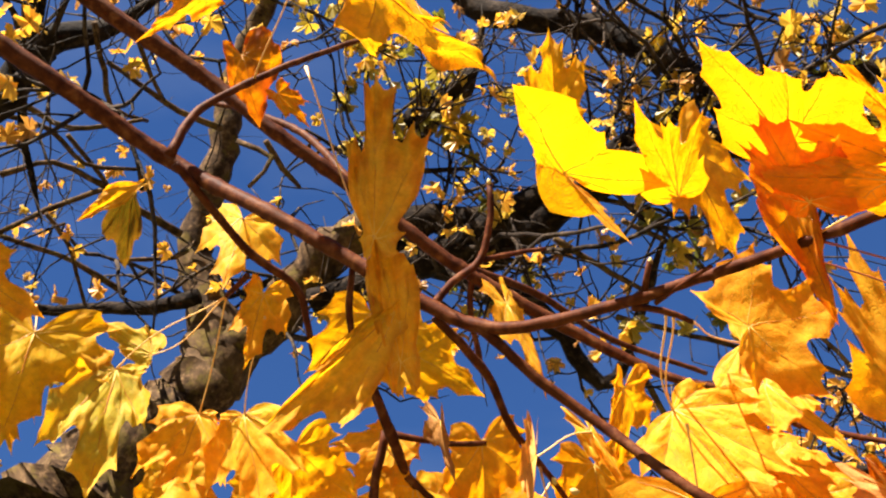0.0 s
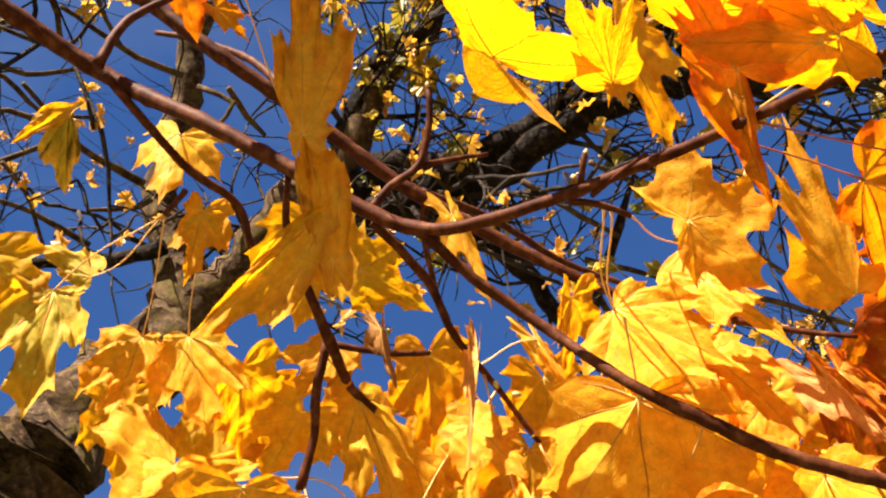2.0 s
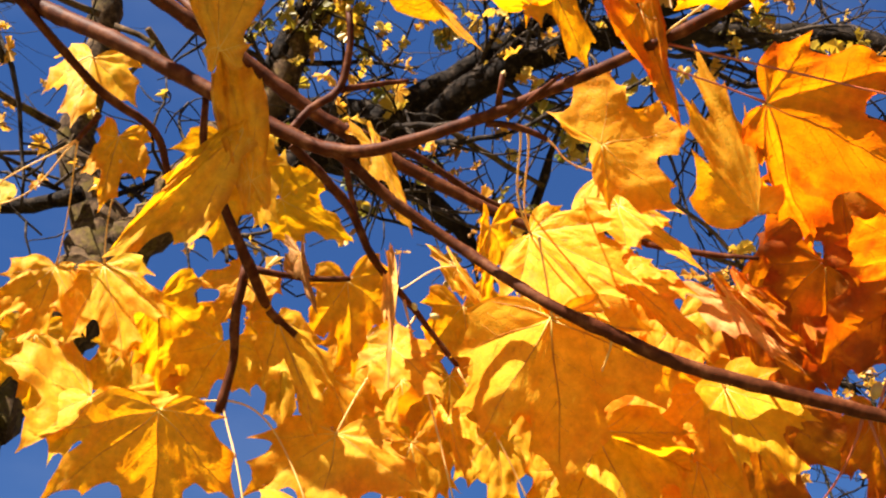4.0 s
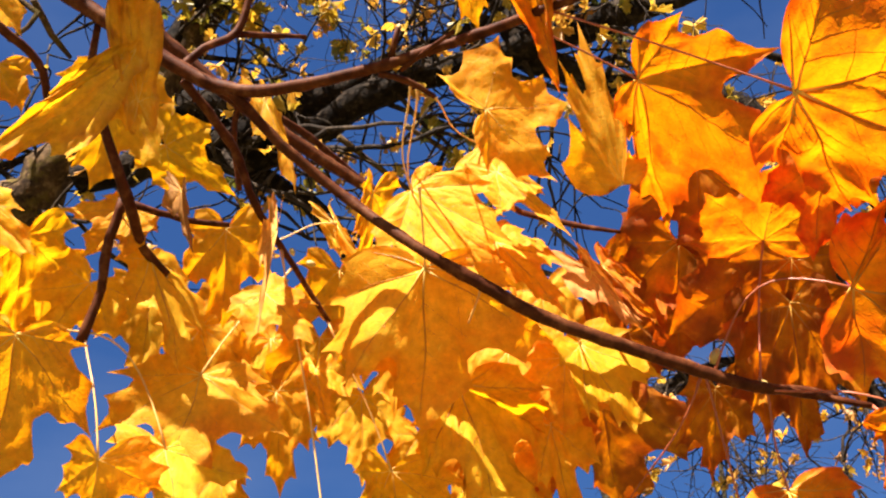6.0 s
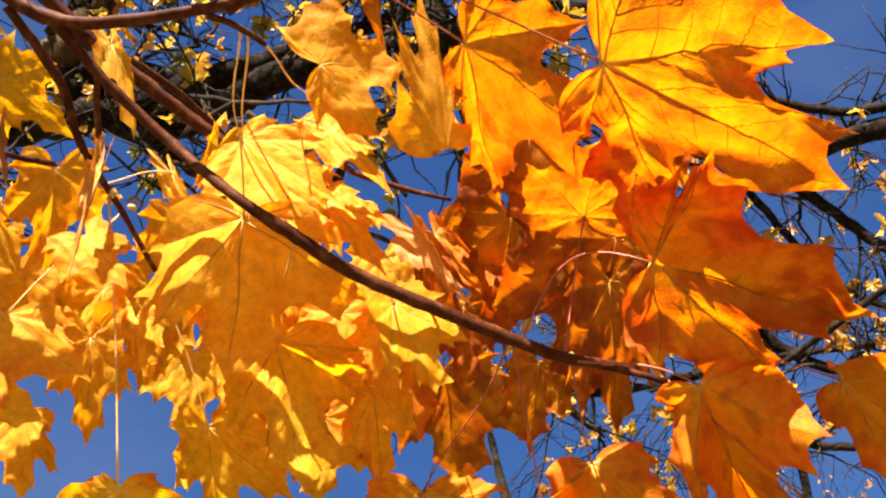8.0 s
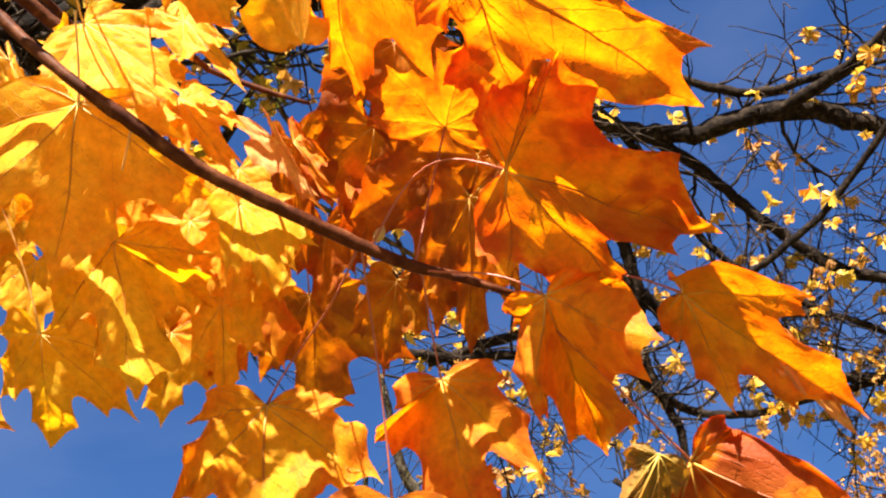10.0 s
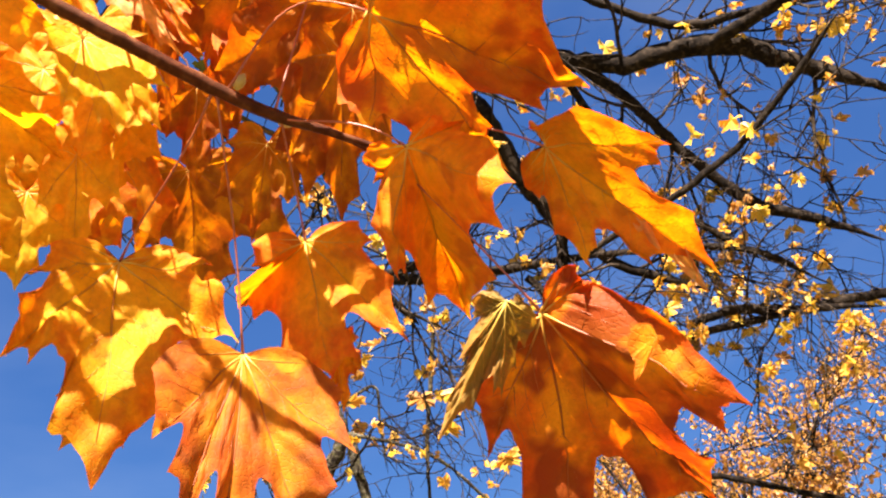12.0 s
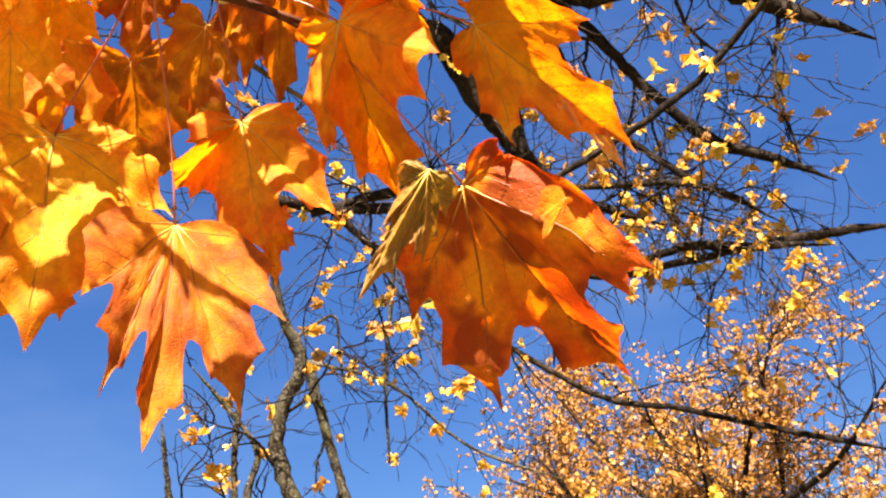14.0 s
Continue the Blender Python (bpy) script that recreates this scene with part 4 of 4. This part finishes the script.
leaf('yellow', (-0.014, 0.909, 2.083), (-0.036, 0.022, -0.050), (0.019, 0.028, -0.035), (-0.051, -0.004, -0.016))
leaf('yellow', (0.166, 0.899, 1.998), (0.010, -0.009, -0.056), (0.023, 0.007, -0.023), (-0.008, 0.002, -0.019))
leaf('yellow', (0.069, 0.886, 1.926), (0.020, -0.008, -0.069), (0.057, 0.013, -0.018), (-0.032, -0.002, -0.033), stalk=(-0.061, -0.029, 0.074), sag=0.02)
leaf('yellow', (0.033, 0.864, 1.907), (-0.004, 0.027, -0.042), (0.040, 0.019, -0.012), (-0.023, 0.006, -0.018), stalk=(-0.025, -0.006, 0.091))
leaf('yellow', (0.225, 0.950, 1.941), (0.017, 0.048, -0.066), (0.074, 0.036, -0.046), (-0.020, 0.028, -0.040), stalk=(-0.051, -0.055, 0.098))
leaf('yellow', (0.177, 0.895, 1.864), (0.005, 0.034, -0.056), (0.045, 0.012, -0.011), (-0.035, 0.004, -0.015), stalk=(-0.040, -0.046, 0.211), basal=(0.35, 0.35))
leaf('yellow', (0.343, 0.910, 1.958), (0.009, 0.010, -0.084), (0.031, -0.000, -0.036), (-0.019, 0.000, -0.052))
leaf('bright', (0.338, 0.797, 1.955), (0.026, -0.001, -0.064), (0.049, -0.002, -0.030), (-0.005, 0.000, -0.060), stalk=(-0.008, -0.019, -0.002), lobes=0.6, pleat=0.02)
leaf('rust', (0.435, 1.043, 2.066), (0.030, 0.088, -0.084), (0.104, 0.004, -0.059), (-0.033, 0.074, -0.059), low=((0.049, -0.027, 0.003), (-0.044, 0.025, -0.003)), stalk=(-0.058, -0.258, -0.128), lobes=0.75, pleat=0.04)
leaf('orangeyellow', (0.375, 1.044, 2.073), (-0.007, 0.077, -0.063), (0.047, 0.039, -0.066), (-0.056, 0.077, -0.047), low=((0.042, -0.014, -0.010), (-0.063, 0.040, -0.010)), stalk=(-0.014, -0.262, -0.129), lobes=0.75, pleat=0.04)
leaf('orangeyellow', (0.378, 0.910, 1.878), (-0.001, -0.001, -0.145), (0.074, -0.007, -0.061), (-0.059, -0.005, -0.080), low=((0.053, 0.004, -0.006), (-0.048, -0.004, -0.022)), stalk=(0.033, -0.122, 0.050), lobes=0.6, sag=-0.015, pleat=0.045)
leaf('orange', (0.385, 0.997, 1.830), (-0.026, -0.012, -0.050), (0.013, 0.003, -0.046), (-0.034, 0.004, -0.012))
leaf('rust', (0.448, 0.863, 1.796), (-0.008, -0.011, -0.134), (0.039, -0.005, -0.118), (-0.036, -0.012, -0.113), low=((0.068, 0.002, -0.066), (-0.047, -0.009, -0.058)), stalk=(-0.035, -0.075, 0.132), lobes=0.9, pleat=0.045)
leaf('orange', (0.510, 0.874, 1.811), (0.004, 0.004, -0.042), (0.016, -0.003, -0.016), (-0.003, 0.005, -0.031))
leaf('orangeyellow', (0.488, 0.864, 1.883), (0.009, -0.007, -0.099), (0.062, -0.014, -0.075), (-0.029, 0.072, -0.016), low=((0.041, -0.022, -0.009), (-0.034, 0.001, -0.028)), stalk=(-0.037, -0.076, 0.034), lobes=0.8, pleat=0.04)
leaf('orangeyellow', (0.514, 0.751, 1.880), (0.069, 0.082, -0.063), (0.020, -0.062, -0.070), (-0.000, 0.043, -0.069), low=((0.023, -0.029, 0.001), (-0.011, 0.034, -0.005)), stalk=(-0.063, 0.038, 0.037), lobes=0.95, pleat=0.05)
leaf('crinkled', (0.552, 0.733, 1.774), (-0.023, 0.048, -0.057), (-0.019, 0.026, -0.024), (0.003, 0.025, -0.044), low=((-0.014, 0.011, -0.006), (0.011, 0.007, -0.023)), cup=0.3, bend=0.2, ripple=0.06, pleat=0.03, lobes=0.6, quilt=0.03)
leaf('flame', (0.483, 0.716, 1.943), (0.117, -0.027, -0.054), (-0.010, -0.102, -0.003), (0.096, 0.030, -0.067), low=((-0.013, -0.079, 0.010), (0.022, 0.052, -0.036)), stalk=(-0.065, 0.072, -0.017), lobes=0.9, sag=0.03, pleat=0.03, basal=(0.9, 0.9))
leaf('orange', (0.464, 0.753, 2.011), (-0.002, -0.058, 0.021), (-0.049, -0.029, 0.018), (0.038, -0.044, 0.009), low=((-0.056, 0.008, 0.006), (0.044, -0.008, -0.004)), stalk=(-0.017, 0.035, -0.093), lobes=0.7, pleat=0.03)
leaf('rust', (0.481, 0.795, 2.020), (0.014, 0.087, -0.093), (0.061, 0.057, -0.082), (-0.060, 0.048, -0.024))
leaf('rust', (0.375, 0.830, 2.044), (0.023, 0.055, -0.064), (0.046, 0.013, -0.031), (-0.004, 0.037, -0.036))
leaf('orangeyellow', (0.361, 0.665, 2.064), (0.073, 0.003, -0.067), (0.064, -0.050, -0.028), (0.057, 0.125, -0.019), low=((0.014, -0.056, 0.001), (0.008, 0.046, -0.005)), stalk=(-0.079, -0.023, 0.022), pleat=0.03, lobes=0.8)
leaf('yellow', (0.362, 0.726, 2.032), (-0.031, -0.068, 0.089), (-0.044, -0.047, 0.069), (-0.001, -0.042, 0.050), low=((-0.034, -0.020, 0.034), (0.002, -0.015, 0.016)), cup=0.1, lobes=0.6, pleat=0.0, ripple=0.03, quilt=0.0, vein=0.2)
leaf('orangeyellow', (0.425, 0.621, 2.004), (0.170, 0.040, -0.031), (0.122, -0.038, 0.001), (0.058, 0.067, -0.029), low=((-0.001, -0.075, 0.026), (0.006, 0.044, -0.016)), stalk=(-0.127, 0.010, 0.078), pleat=0.025, lobes=0.8)
leaf('yellow', (0.208, 0.863, 2.149), (-0.010, 0.048, -0.058), (0.017, 0.037, -0.015), (-0.020, 0.024, -0.027))
leaf('pale', (0.361, 0.808, 2.026), (0.035, 0.007, -0.057), (0.020, -0.000, -0.012), (-0.002, 0.020, -0.012), cup=0.5)
leaf('orange', (0.375, 0.820, 2.040), (0.034, 0.005, -0.051), (0.030, -0.002, -0.015), (0.013, 0.019, -0.018))
leaf('rust', (0.417, 0.829, 2.037), (0.019, -0.009, 0.025), (0.017, 0.000, -0.023), (0.010, 0.021, -0.029))
leaf('spotted', (0.044, 0.645, 2.118), (0.003, -0.066, 0.095), (-0.016, -0.038, 0.050), (0.038, -0.035, 0.059), stalk=(-0.057, -0.037, 0.141), lobes=0.75, basal=(0.5, 0.5), bend=0.05, cup=0.15, ripple=0.07, pleat=0.015, vein=0.5)
leaf('spotted', (0.056, 0.701, 2.062), (-0.017, -0.069, 0.095), (-0.024, -0.039, 0.049), (0.011, -0.039, 0.060), lobes=0.3, basal=(0.6, 0.6), bend=0.05, ripple=0.07, pleat=0.01, vein=0.4)
leaf('spotted', (0.054, 0.682, 2.088), (-0.090, 0.032, -0.068), (-0.040, 0.042, -0.070), (-0.046, 0.009, -0.025), lobes=0.35, basal=(0.4, 0.4), ripple=0.06, pleat=0.015, vein=0.5)
leaf('yellow', (0.043, 0.701, 2.067), (0.016, 0.010, -0.025), (0.021, 0.015, 0.000), (-0.005, 0.005, -0.022), lobes=0.6, pleat=0.02)
leaf('rust', (-0.118, 0.691, 2.416), (0.021, 0.036, -0.052), (0.038, 0.023, 0.000), (-0.007, 0.016, -0.046), lobes=0.25, cup=0.5, bend=0.35, pleat=0.03)
leaf('orangeyellow', (-0.088, 0.722, 2.395), (0.028, 0.028, -0.021), (0.028, 0.014, 0.001), (0.007, 0.017, -0.019), lobes=0.8)
leaf('olive', (-0.247, 0.794, 2.354), (-0.018, 0.064, -0.047), (0.002, 0.045, -0.026), (-0.037, 0.031, -0.035), lobes=0.3, basal=(0.4, 0.4), bend=0.15, pleat=0.02)
leaf('yellow', (-0.234, 0.786, 2.354), (-0.054, 0.003, -0.043), (-0.026, 0.008, -0.032), (-0.039, -0.007, -0.015), lobes=0.15, basal=(0.3, 0.3), pleat=0.02)
leaf('green', (-0.219, 0.833, 2.167), (0.007, 0.011, -0.118), (0.032, 0.021, -0.054), (-0.035, -0.014, -0.088), low=((0.023, 0.013, -0.004), (-0.028, -0.014, -0.012)), stalk=(0.097, -0.034, 0.046), pleat=0.03, lobes=0.85)
leaf('green', (-0.197, 0.844, 2.190), (-0.051, -0.012, 0.027), (-0.013, -0.009, 0.032), (-0.036, -0.005, 0.004), low=((-0.009, -0.007, 0.029), (-0.017, -0.000, -0.007)), stalk=(0.076, -0.045, 0.024), lobes=0.4, pleat=0.02)
leaf('bright', (0.163, 0.598, 2.113), (-0.027, -0.057, 0.011), (0.028, -0.011, 0.007), (-0.017, -0.015, -0.005), low=((0.068, 0.022, 0.005), (0.021, 0.028, -0.008)), cup=0.05, lobes=0.5, pleat=0.008, ripple=0.015, quilt=0.002, bend=0.05)
leaf('bright', (0.230, 0.629, 2.121), (-0.007, -0.048, 0.016), (-0.027, -0.061, 0.022), (0.011, -0.052, 0.018), low=((-0.024, -0.023, 0.005), (0.012, -0.025, 0.010)), lobes=0.6, pleat=0.01, ripple=0.02, quilt=0.002)
leaf('bright', (0.311, 0.557, 2.046), (-0.064, -0.002, 0.007), (-0.029, 0.021, -0.002), (-0.038, -0.012, 0.007), lobes=0.1, pleat=0.01, basal=(0.4, 0.4))
leaf('yellow', (0.241, 0.816, 2.082), (0.066, -0.011, -0.053), (0.063, -0.011, -0.005), (0.003, -0.001, -0.069), stalk=(-0.013, -0.114, 0.010), pleat=0.03)
leaf('yellow', (0.289, 0.789, 2.133), (0.039, -0.009, -0.010), (0.028, -0.011, 0.031), (-0.004, 0.007, -0.047), stalk=(-0.050, -0.081, -0.043), pleat=0.03, lobes=0.5)
leaf('yellow', (0.230, 0.777, 2.070), (0.069, -0.008, -0.056), (0.058, -0.015, -0.005), (0.043, 0.004, -0.074), low=((0.025, -0.010, 0.015), (-0.012, 0.013, -0.042)), stalk=(-0.007, -0.078, 0.022), lobes=0.8, pleat=0.04, bend=0.0, cup=0.03, ripple=0.03)
leaf('red', (0.579, 0.743, 1.776), (0.119, 0.040, -0.098), (0.066, -0.058, -0.074), (0.056, 0.083, -0.102), low=((0.018, -0.024, 0.011), (-0.006, 0.065, -0.053)), stalk=(-0.069, 0.036, 0.125), lobes=0.6, pleat=0.03, bend=0.06, cup=0.05, basal=(0.9, 0.9))
leaf('orangeyellow', (0.590, 0.674, 1.729), (-0.007, 0.015, -0.018), (-0.011, 0.011, -0.008), (-0.002, 0.007, -0.009), low=((-0.012, 0.004, 0.004), (0.001, 0.001, -0.003)), lobes=0.2, pleat=0.0, vein=0.2, quilt=0.0, ripple=0.02)
leaf('orangeyellow', (0.581, 0.712, 1.865), (0.071, -0.018, -0.090), (0.033, -0.059, -0.036), (0.031, 0.019, -0.064), low=((-0.006, -0.012, 0.006), (0.016, 0.029, -0.016)), stalk=(-0.047, 0.053, 0.050), basal=(0.8, 0.8), lobes=0.7, pleat=0.03)
leaf('pale', (0.623, 0.696, 1.835), (0.039, 0.009, -0.057), (0.019, -0.002, -0.019), (0.009, 0.015, -0.031), vein=0.2, basal=(0.4, 0.4), lobes=0.1, pleat=0.01)
leaf('yellow', (-0.084, 0.985, 2.158), (-0.002, 0.060, -0.065), (0.046, 0.046, -0.031), (-0.044, 0.016, -0.036), lobes=0.55)
leaf('yellow', (-0.215, 0.978, 2.150), (0.004, 0.028, -0.081), (0.045, 0.040, -0.040), (-0.030, -0.003, -0.048), lobes=0.55)
leaf('yellow', (-0.130, 0.999, 2.146), (0.006, 0.027, -0.082), (0.046, 0.034, -0.044), (-0.035, -0.000, -0.052), lobes=0.55)
leaf('yellow', (0.014, 0.986, 2.128), (-0.002, 0.040, -0.073), (0.044, 0.031, -0.037), (-0.043, 0.011, -0.038), lobes=0.55)
leaf('yellow', (0.090, 0.964, 2.110), (-0.001, 0.022, -0.077), (0.042, 0.019, -0.047), (-0.041, 0.008, -0.048), lobes=0.55)
leaf('yellow', (0.167, 0.968, 2.074), (-0.005, 0.042, -0.074), (0.042, 0.024, -0.042), (-0.048, 0.021, -0.039), lobes=0.55)
leaf('yellow', (0.233, 0.885, 2.053), (-0.009, 0.026, -0.089), (0.043, 0.010, -0.053), (-0.052, 0.018, -0.044), lobes=0.55)
leaf('yellow', (0.322, 0.893, 2.052), (0.005, 0.017, -0.068), (0.039, 0.001, -0.040), (-0.031, 0.018, -0.036), lobes=0.55)
leaf('yellow', (0.350, 0.871, 1.992), (-0.006, 0.015, -0.054), (0.028, -0.001, -0.035), (-0.035, 0.018, -0.027), lobes=0.55)
leaf('yellow', (-0.080, 0.920, 2.138), (-0.011, 0.067, -0.059), (0.037, 0.037, -0.017), (-0.044, 0.028, -0.039), lobes=0.55)
leaf('yellow', (0.126, 0.970, 2.073), (-0.000, 0.024, -0.076), (0.040, 0.016, -0.041), (-0.037, 0.011, -0.044), lobes=0.55)
leaf('yellow', (0.182, 0.935, 2.122), (0.007, 0.051, -0.063), (0.046, 0.024, -0.030), (-0.035, 0.025, -0.031), lobes=0.55)
leaf('yellow', (0.205, 0.996, 2.034), (0.001, 0.021, -0.076), (0.043, 0.009, -0.039), (-0.040, 0.013, -0.041), lobes=0.55)
leaf('yellow', (0.315, 0.896, 2.016), (-0.004, 0.023, -0.073), (0.035, 0.004, -0.043), (-0.038, 0.020, -0.034), lobes=0.55)
leaf('yellow', (0.345, 0.881, 2.061), (-0.000, 0.025, -0.072), (0.034, 0.002, -0.037), (-0.030, 0.020, -0.031), lobes=0.55)
leaf('yellow', (0.362, 0.898, 2.029), (0.003, 0.022, -0.071), (0.034, 0.003, -0.045), (-0.028, 0.022, -0.039), lobes=0.55)
leaf('rust', (0.429, 0.744, 2.075), (0.013, 0.051, -0.053), (0.053, 0.012, -0.041), (-0.041, 0.044, -0.016), lobes=0.55)
leaf('rust', (0.429, 0.800, 2.049), (0.007, 0.071, -0.070), (0.054, 0.023, -0.049), (-0.047, 0.055, -0.028), lobes=0.55)
leaf('rust', (0.499, 0.781, 2.019), (0.010, 0.074, -0.069), (0.040, 0.024, -0.046), (-0.038, 0.060, -0.027), lobes=0.55)
leaf('orange', (0.483, 0.690, 2.026), (-0.000, 0.050, -0.045), (0.031, 0.009, -0.034), (-0.031, 0.036, -0.007), lobes=0.55)
leaf('yellow', (0.093, 0.863, 2.104), (0.001, 0.046, -0.065), (0.039, 0.030, -0.026), (-0.034, 0.021, -0.044), lobes=0.55)
leaf('yellow', (0.073, 0.926, 2.053), (0.020, 0.028, -0.065), (0.044, 0.021, -0.023), (-0.024, 0.006, -0.041), lobes=0.55)
leaf('yellow', (0.297, 0.908, 2.042), (0.007, 0.040, -0.072), (0.046, 0.013, -0.030), (-0.038, 0.024, -0.036), lobes=0.55)
leaf('yellow', (0.359, 0.921, 2.013), (0.007, 0.021, -0.072), (0.043, 0.003, -0.037), (-0.031, 0.018, -0.039), lobes=0.55)
leaf('yellow', (0.313, 0.978, 1.969), (0.001, 0.032, -0.065), (0.046, 0.013, -0.036), (-0.039, 0.022, -0.036), lobes=0.55)
leaf('yellow', (0.253, 0.990, 1.993), (0.007, 0.019, -0.072), (0.042, 0.009, -0.034), (-0.029, 0.011, -0.042), lobes=0.55)
leaf('yellow', (0.230, 0.871, 2.027), (0.011, 0.048, -0.062), (0.045, 0.023, -0.022), (-0.030, 0.024, -0.038), lobes=0.55)
leaf('yellow', (0.301, 0.910, 2.050), (0.008, 0.028, -0.077), (0.047, 0.013, -0.035), (-0.030, 0.017, -0.048), lobes=0.55)
leaf('yellow', (0.284, 0.974, 1.996), (0.012, 0.036, -0.071), (0.051, 0.017, -0.029), (-0.035, 0.021, -0.044), lobes=0.55)
leaf('rust', (0.418, 0.907, 2.040), (0.012, 0.048, -0.057), (0.041, 0.016, -0.026), (-0.027, 0.030, -0.028), lobes=0.55)
leaf('orange', (0.348, 0.974, 1.996), (0.009, 0.021, -0.072), (0.046, 0.008, -0.036), (-0.034, 0.015, -0.043), lobes=0.55)
leaf('rust', (0.495, 0.795, 1.990), (0.021, 0.075, -0.085), (0.047, 0.037, -0.056), (-0.022, 0.058, -0.052), lobes=0.55)
leaf('rust', (0.466, 0.878, 1.972), (0.001, 0.050, -0.055), (0.030, 0.020, -0.029), (-0.031, 0.036, -0.032), lobes=0.55)
leaf('yellow', (0.138, 0.905, 1.982), (0.007, 0.035, -0.068), (0.034, 0.022, -0.031), (-0.025, 0.015, -0.039), lobes=0.55)
# unseen leaf above the view, added only to cast shade on leaves below
leaf('yellow', (-0.010, 0.521, 2.324), (-0.039, -0.062, -0.068), (0.033, -0.079, -0.046), (-0.086, -0.005, -0.046), stalk=(-0.083, 0.162, 0.036))
leaf('yellow', (0.097, 0.952, 1.944), (0.010, 0.010, -0.061), (0.033, 0.000, -0.045), (-0.031, 0.018, -0.043), low=((0.024, -0.003, -0.017), (-0.025, 0.009, -0.010)), lobes=0.8, pleat=0.04)
leaf('orangeyellow', (0.172, 0.950, 1.891), (0.007, 0.010, -0.054), (0.053, -0.009, -0.029), (-0.041, 0.017, -0.024), low=((0.033, -0.009, -0.003), (-0.036, 0.010, 0.001)), lobes=0.8, pleat=0.04)

bud((0.426, 0.800, 1.943), (0.359, -0.648, 0.671), 0.0115)
bud((0.452, 0.803, 1.930), (0.938, -0.062, -0.342), 0.0130)
bud((0.147, 0.810, 2.041), (0.320, 0.668, -0.672), 0.0060)
bud((0.158, 0.818, 2.035), (0.956, 0.270, -0.114), 0.0070)
bud((0.053, 0.852, 2.050), (0.736, 0.473, -0.485), 0.0060)
bud((0.006, 0.859, 1.996), (-0.225, 0.389, -0.893), 0.0070)
bud((0.213, 0.669, 2.104), (0.185, -0.687, 0.703), 0.0050)
bud((0.112, 0.698, 2.219), (-0.050, -0.754, 0.655), 0.0060)

# ---------------------------------------------------------------- twigs and foliage of the trees behind
rng = np.random.default_rng(5)
old_leaves = Heap()
grow_twigs([p for p in SKELETON["old"][1:] if p[0, 3] > 0.012], old, THIN_TWIG, rng, 6.5, 0.62, 3, 0.06, 0.045, old_leaves, thick=0.22, low_radius=0.0013)
crown_leaves = Heap()
grow_twigs([SKELETON["old"][k] for k in (2, 5, 10)], old, THIN_TWIG, rng, 3.2, 0.6, 3, 0.17, 0.055, crown_leaves, thick=0.2, low_radius=0.0012, bunch=3)
tagged(crown_leaves.make("crown_foliage", FAR_OLIVE, old, False), kind="stuff")
tagged(old_leaves.make("foliage", FAR_YELLOW, old, False), kind="stuff")
right_leaves = Heap()
grow_twigs(SKELETON["right"], right, THIN_TWIG, rng, 3.3, 0.75, 3, 0.03, 0.064, right_leaves, low_radius=0.0023, bunch=2)
tagged(right_leaves.make("foliage", FAR_YELLOW, right, False), kind="stuff")
low_leaves = Heap()
grow_twigs(SKELETON["low"], low, SHADED_BARK, rng, 1.6, 0.6, 3, 0.03, 0.10, low_leaves, low_radius=0.003, bunch=1)
tagged(low_leaves.make("foliage", FAR_YELLOW, low, False), kind="stuff")


def golden_tree(place, height, crown, centre, count, seed, shape):
    """A far tree: trunk, limbs, a crown of many small golden leaves on twigs, uneven and with gaps."""
    rng = np.random.default_rng(seed)
    tree = thing("golden_tree", place, "tall tree full of small golden autumn leaves", "tree", "far golden trees")
    base, mid = np.array(place, float), np.array(centre, float)
    v, f = tube(smooth_line([(*base, 0), (*(0.6 * base + 0.4 * mid + 0.2), 0), (*mid, 0)], 0.4)[:, :3] - base, np.linspace(0.26, 0.1, len(smooth_line([(*base, 0), (*(0.6 * base + 0.4 * mid + 0.2), 0), (*mid, 0)], 0.4))), 10, 0.06, rng)
    mesh_object("trunk", v, f, OLD_BARK, tree)
    lines = []
    for k in range(36):
        w = rng.standard_normal(3)
        w[2] = abs(w[2]) * 0.9 + 0.1
        w = w / np.linalg.norm(w) * crown * np.array(shape) * rng.uniform(0.75, 1.0)
        start = mid + np.array([0, 0, -crown * 0.9 * rng.random()])
        p = smooth_line([(*start, 0.07), (*(start + 0.5 * w + 0.3 * rng.standard_normal(3)), 0.045), (*(start + w), 0.016)], 0.25)
        v, f = tube(p[:, :3] - base, p[:, 3], 6, 0.05, rng)
        mesh_object("limb", v, f, SHADED_BARK, tree)
        lines.append(p)
    leaves = Heap()
    grow_twigs(lines, tree, SHADED_BARK, rng, 5.6, crown * 0.28, 2, count, 0.095, leaves, 0.4, 0.007, fine=0.12, bunch=5, plain=True, clumps=0.9)
    tagged(leaves.make("foliage", FAR_GOLD, tree, False), kind="stuff")


golden_tree((11.9, 12.0, 0), 8, 5.2, (11.7, 11.7, 3.7), 0.8, 11, (1, 1, 1))
